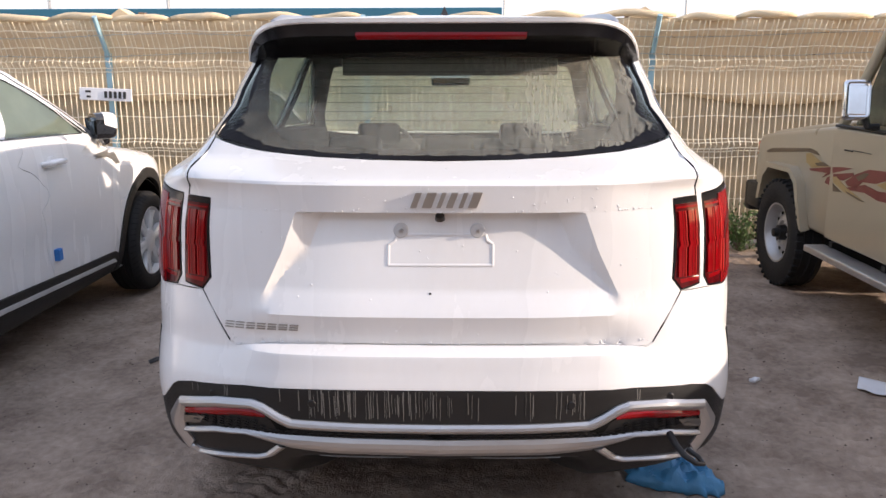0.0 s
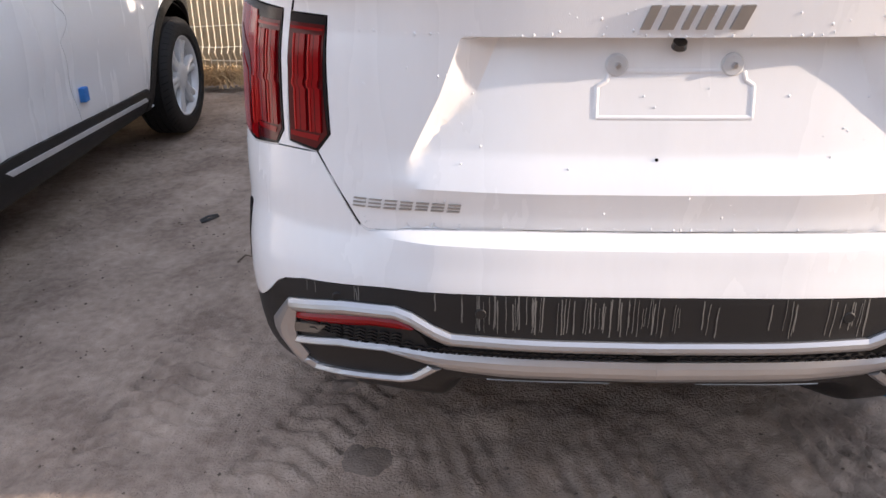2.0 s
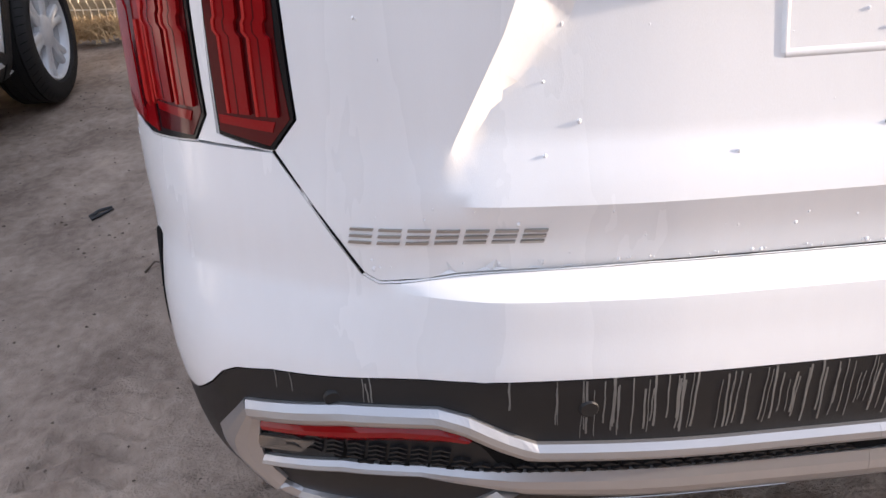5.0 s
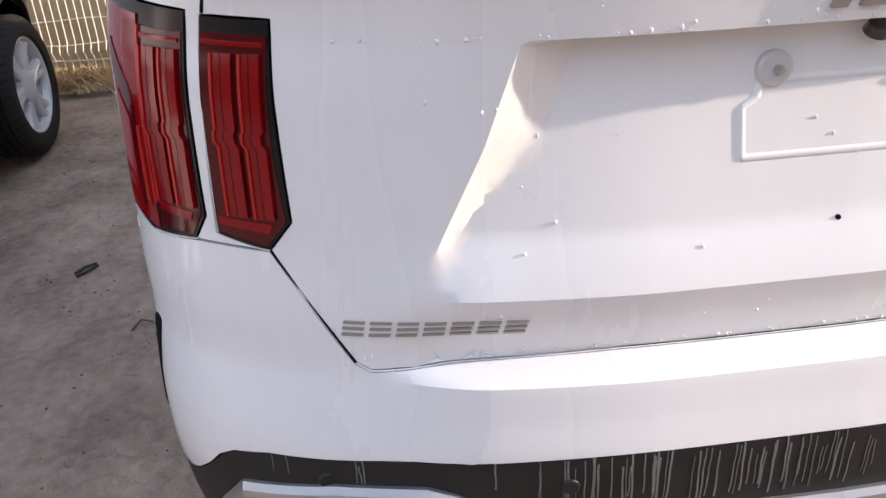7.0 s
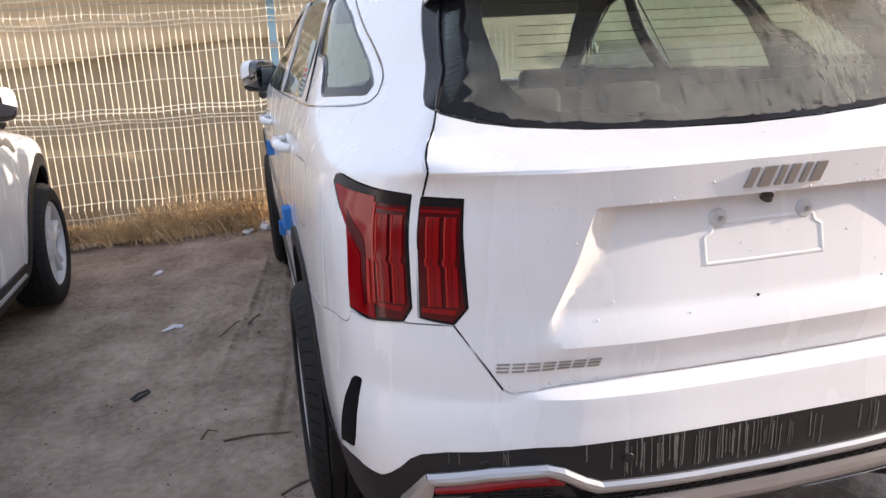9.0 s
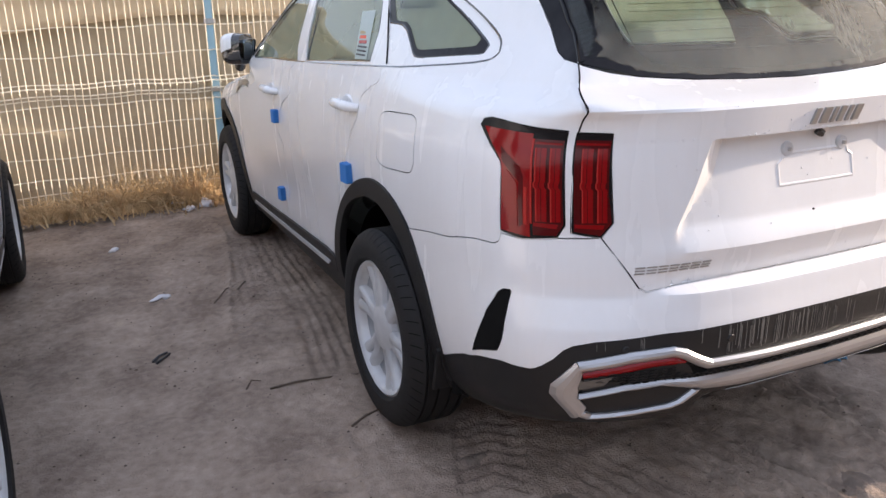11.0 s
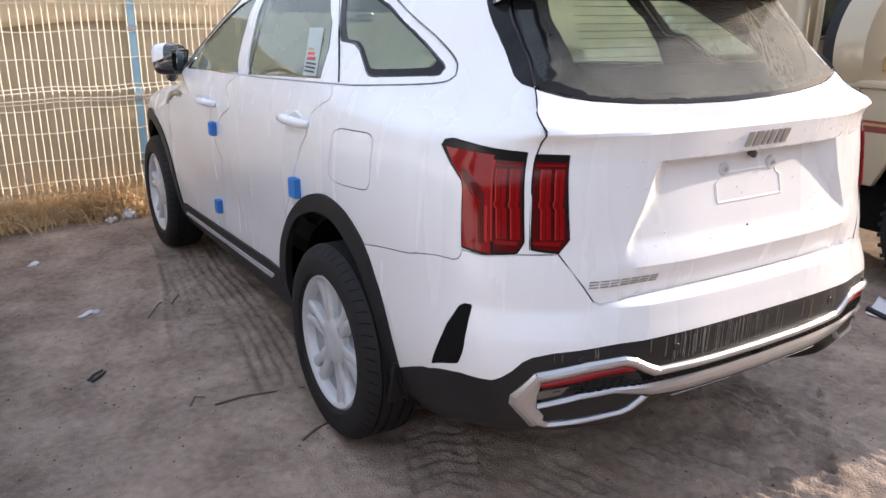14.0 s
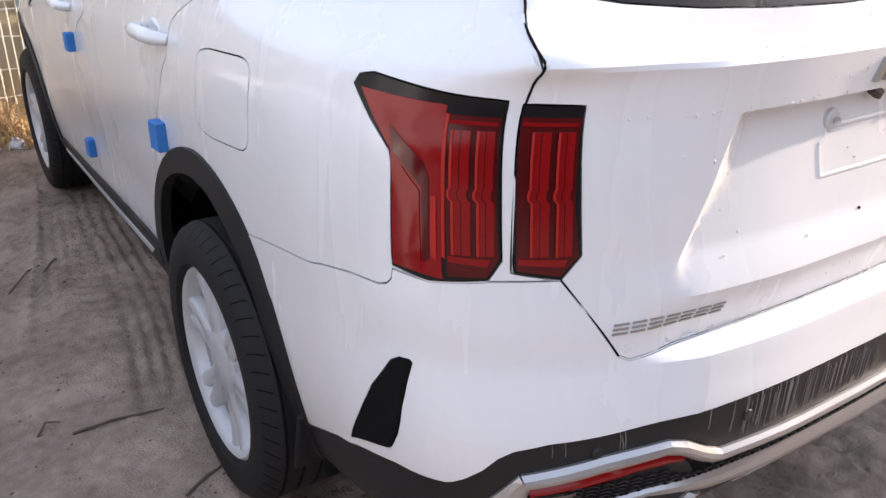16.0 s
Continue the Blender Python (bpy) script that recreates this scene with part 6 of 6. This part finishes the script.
part("cover_plate", box((-.20, -.185, -.12), (.20, -.168, -.04), .006), DECAL_GOLD, cover)
for i in range(9):
    part("script_bar", box((-.17 + .038 * i, -.191, -.105), (-.145 + .038 * i, -.183, -.055), .002, 1), CLAD, cover)
part("moulded_emblem", tube([(-.16, -.175, .02), (-.12, -.178, .10), (-.03, -.178, .12), (0, -.178, .17), (.10, -.178, .17), (.14, -.178, .08), (.15, -.176, .02)], .008, 6, True), CLAD, cover)
part("bed_bracket", box((-.05, -.06, -.60), (.05, .06, -.20), .01), CLAD, spare)


# ---- litter on the sand ----
def lie(x, y):
    return ground_height(x, y)


def stick(points, r, label, mat=TWIG, name="dry_stick"):
    ob = part(name, tube([(x, y, lie(x, y) + r * .6 + dz) for x, y, dz in points], [r * (1 - .5 * i / len(points)) for i in range(len(points))], 6), mat, None, smooth=60)
    return tagged(ob, label, "stick" if mat is TWIG else "scrap", "litter on the sand")


def crumpled(name, x, y, sx, sy, h, turn, mat, label, seed, n=22):
    verts, faces = [], []
    for j in range(n):
        for i in range(n):
            u, w = i / (n - 1) * 2 - 1, j / (n - 1) * 2 - 1
            rim = 1 + .22 * noise.noise((u * 2.1, w * 2.1, seed)) - .25 * abs(u * w)
            px, py = u * sx * rim, w * sy * rim * (1 - .35 * u)
            q = max(0, 1 - u * u) * max(0, 1 - w * w)
            pz = h * q ** .5 * (.55 + .6 * abs(noise.noise((u * 2.4, w * 3.5, seed + 2))) + .5 * abs(noise.noise((u * 6 + w * 3, w * 5, seed + 5))))
            c, s = math.cos(turn), math.sin(turn)
            gx, gy = x + c * px - s * py, y + s * px + c * py
            verts.append((gx, gy, lie(gx, gy) + .004 + pz))
    faces = [(j * n + i, j * n + i + 1, (j + 1) * n + i + 1, (j + 1) * n + i) for j in range(n - 1) for i in range(n - 1)]
    ob = part(name, from_lists(verts, faces), mat, None, smooth=50)
    sol = ob.modifiers.new("thick", "SOLIDIFY")
    sol.thickness = .002
    return tagged(ob, label, name.split("_")[-1], "litter on the sand")


stick([(-1.29, 1.55, 0), (-1.18, 1.545, .004), (-1.05, 1.525, .002), (-.91, 1.50, .0)], .005, "long pale dry stick lying on sand")
stick([(-1.32, 2.66, 0), (-1.23, 2.80, .006), (-1.14, 2.93, .002)], .0045, "thin dark twig on sand")
stick([(-1.18, 2.79, 0), (-1.13, 2.84, .01), (-1.10, 2.90, .0)], .006, "short forked twig on sand")
stick([(-1.38, 1.60, 0), (-1.35, 1.63, .012), (-1.31, 1.625, .006)], .004, "small hooked twig on sand")
stick([(-1.09, 1.08, 0), (-1.02, 1.12, .004), (-.95, 1.15, .0)], .006, "short dry stick beside the wheel")
stick([(-1.70, 2.10, 0), (-1.67, 2.13, .010), (-1.63, 2.16, .004)], .008, "folded strip of black rubber scrap", SCRAP, "rubber_scrap")
stick([(-1.69, 2.08, 0), (-1.65, 2.10, .004), (-1.62, 2.14, .004)], .007, "folded strip of black rubber scrap", SCRAP, "rubber_scrap")
stick([(-1.36, 5.00, .03), (-1.27, 4.93, .05), (-1.14, 4.93, .02)], .012, "bleached bent branch by the fence", WHITE, "bleached_branch")
crumpled("plastic_scrap", -1.57, 2.93, .065, .02, .02, .25, WHITE, "crumpled pale wrapper on sand", 2, 10)
crumpled("paper_scrap", -1.73, 4.02, .04, .03, .015, .9, WHITE, "small white paper scrap on sand", 6, 8)
crumpled("paper_scrap", 1.59, 1.78, .035, .02, .02, .4, WHITE, "small white paper scrap on sand", 9, 8)
crumpled("paper_scrap", -1.12, 4.80, .05, .04, .03, .4, WHITE, "small white paper scrap on sand", 12, 8)
crumpled("paper_scrap", -.98, 4.85, .09, .06, .06, 1.4, WHITE, "crumpled pale bag by the fence foot", 17, 12)
crumpled("plastic_bag", .90, .74, .20, .115, .11, -.62, BAG, "crumpled translucent blue plastic bag under the bumper", 4, 30)
for x, y, turn, label in ((2.20, 1.66, -.5, "folded white paper sheet on sand"), (2.12, .66, .3, "curled white paper sheet on sand")):
    n, verts = 8, []
    for j in range(n):
        for i in range(n):
            u, w = i / (n - 1) - .5, j / (n - 1) - .5
            c, s = math.cos(turn), math.sin(turn)
            px, py = x + c * u * .26 - s * w * .17, y + s * u * .26 + c * w * .17
            verts.append((px, py, lie(px, py) + .006 + .05 * max(0, u) ** 1.5 + .02 * abs(w)))
    ob = part("paper_sheet", from_lists(verts, [(j * n + i, j * n + i + 1, (j + 1) * n + i + 1, (j + 1) * n + i) for j in range(n - 1) for i in range(n - 1)]), WHITE, None, smooth=60)
    ob.modifiers.new("thick", "SOLIDIFY").thickness = .0015
    tagged(ob, label, "paper", "litter on the sand")


DAMP = material("oily_damp_sand", (.16, .125, .10), .85, 0, (.27, .21, .17), 30, .8, .6, 130, depth=.008)
for x, y, r, k in ((-.66, .30, .062, 1), (-.78, .68, .04, 2), (-.70, .33, .03, 3), (.28, -.02, .05, 4)):
    verts, n = [], 28
    for j in range(5):
        for i in range(n):
            a = 2 * math.pi * i / n
            q = r * j / 4 * (1 + .35 * noise.noise((math.cos(a) * 1.3, math.sin(a) * 1.3, k * 3.3)) + .15 * noise.noise((math.cos(a) * 5, math.sin(a) * 5, k)))
            px, py = x + 1.3 * q * math.cos(a), y + q * math.sin(a)
            verts.append((px, py, lie(px, py) + .0045 - .006 * (j / 4) ** 4))
    faces = [(j * n + i, j * n + (i + 1) % n, (j + 1) * n + (i + 1) % n, (j + 1) * n + i) for j in range(4) for i in range(n)]
    tagged(part("oil_stain", from_lists(verts, faces), DAMP, None, smooth=180), "dark oily damp patch on the sand", "stain", "oil stains")


def pebbles():
    rnd, verts, faces = random.Random(8), [], []
    for _ in range(5200):
        x, y = rnd.uniform(-3.0, 2.8), rnd.uniform(-1.6, 5.0)
        r = rnd.choice((.0015, .002, .002, .003, .004, .006)) * rnd.uniform(.7, 1.3)
        z, b = lie(x, y) + r * .2, len(verts)
        for dx, dy, dz in ((1, 0, 0), (0, 1, 0), (-1, 0, 0), (0, -1, 0), (0, 0, 1), (0, 0, -1)):
            k = r * rnd.uniform(.7, 1.3)
            verts.append((x + dx * k, y + dy * k, z + dz * k * .7))
        faces += [(b + i, b + (i + 1) % 4, b + 4) for i in range(4)] + [(b + (i + 1) % 4, b + i, b + 5) for i in range(4)]
    tagged(part("gravel", from_lists(verts, faces), TWIG, None), "small dark stones and crumbs on sand", "gravel", kind="stuff")


pebbles()
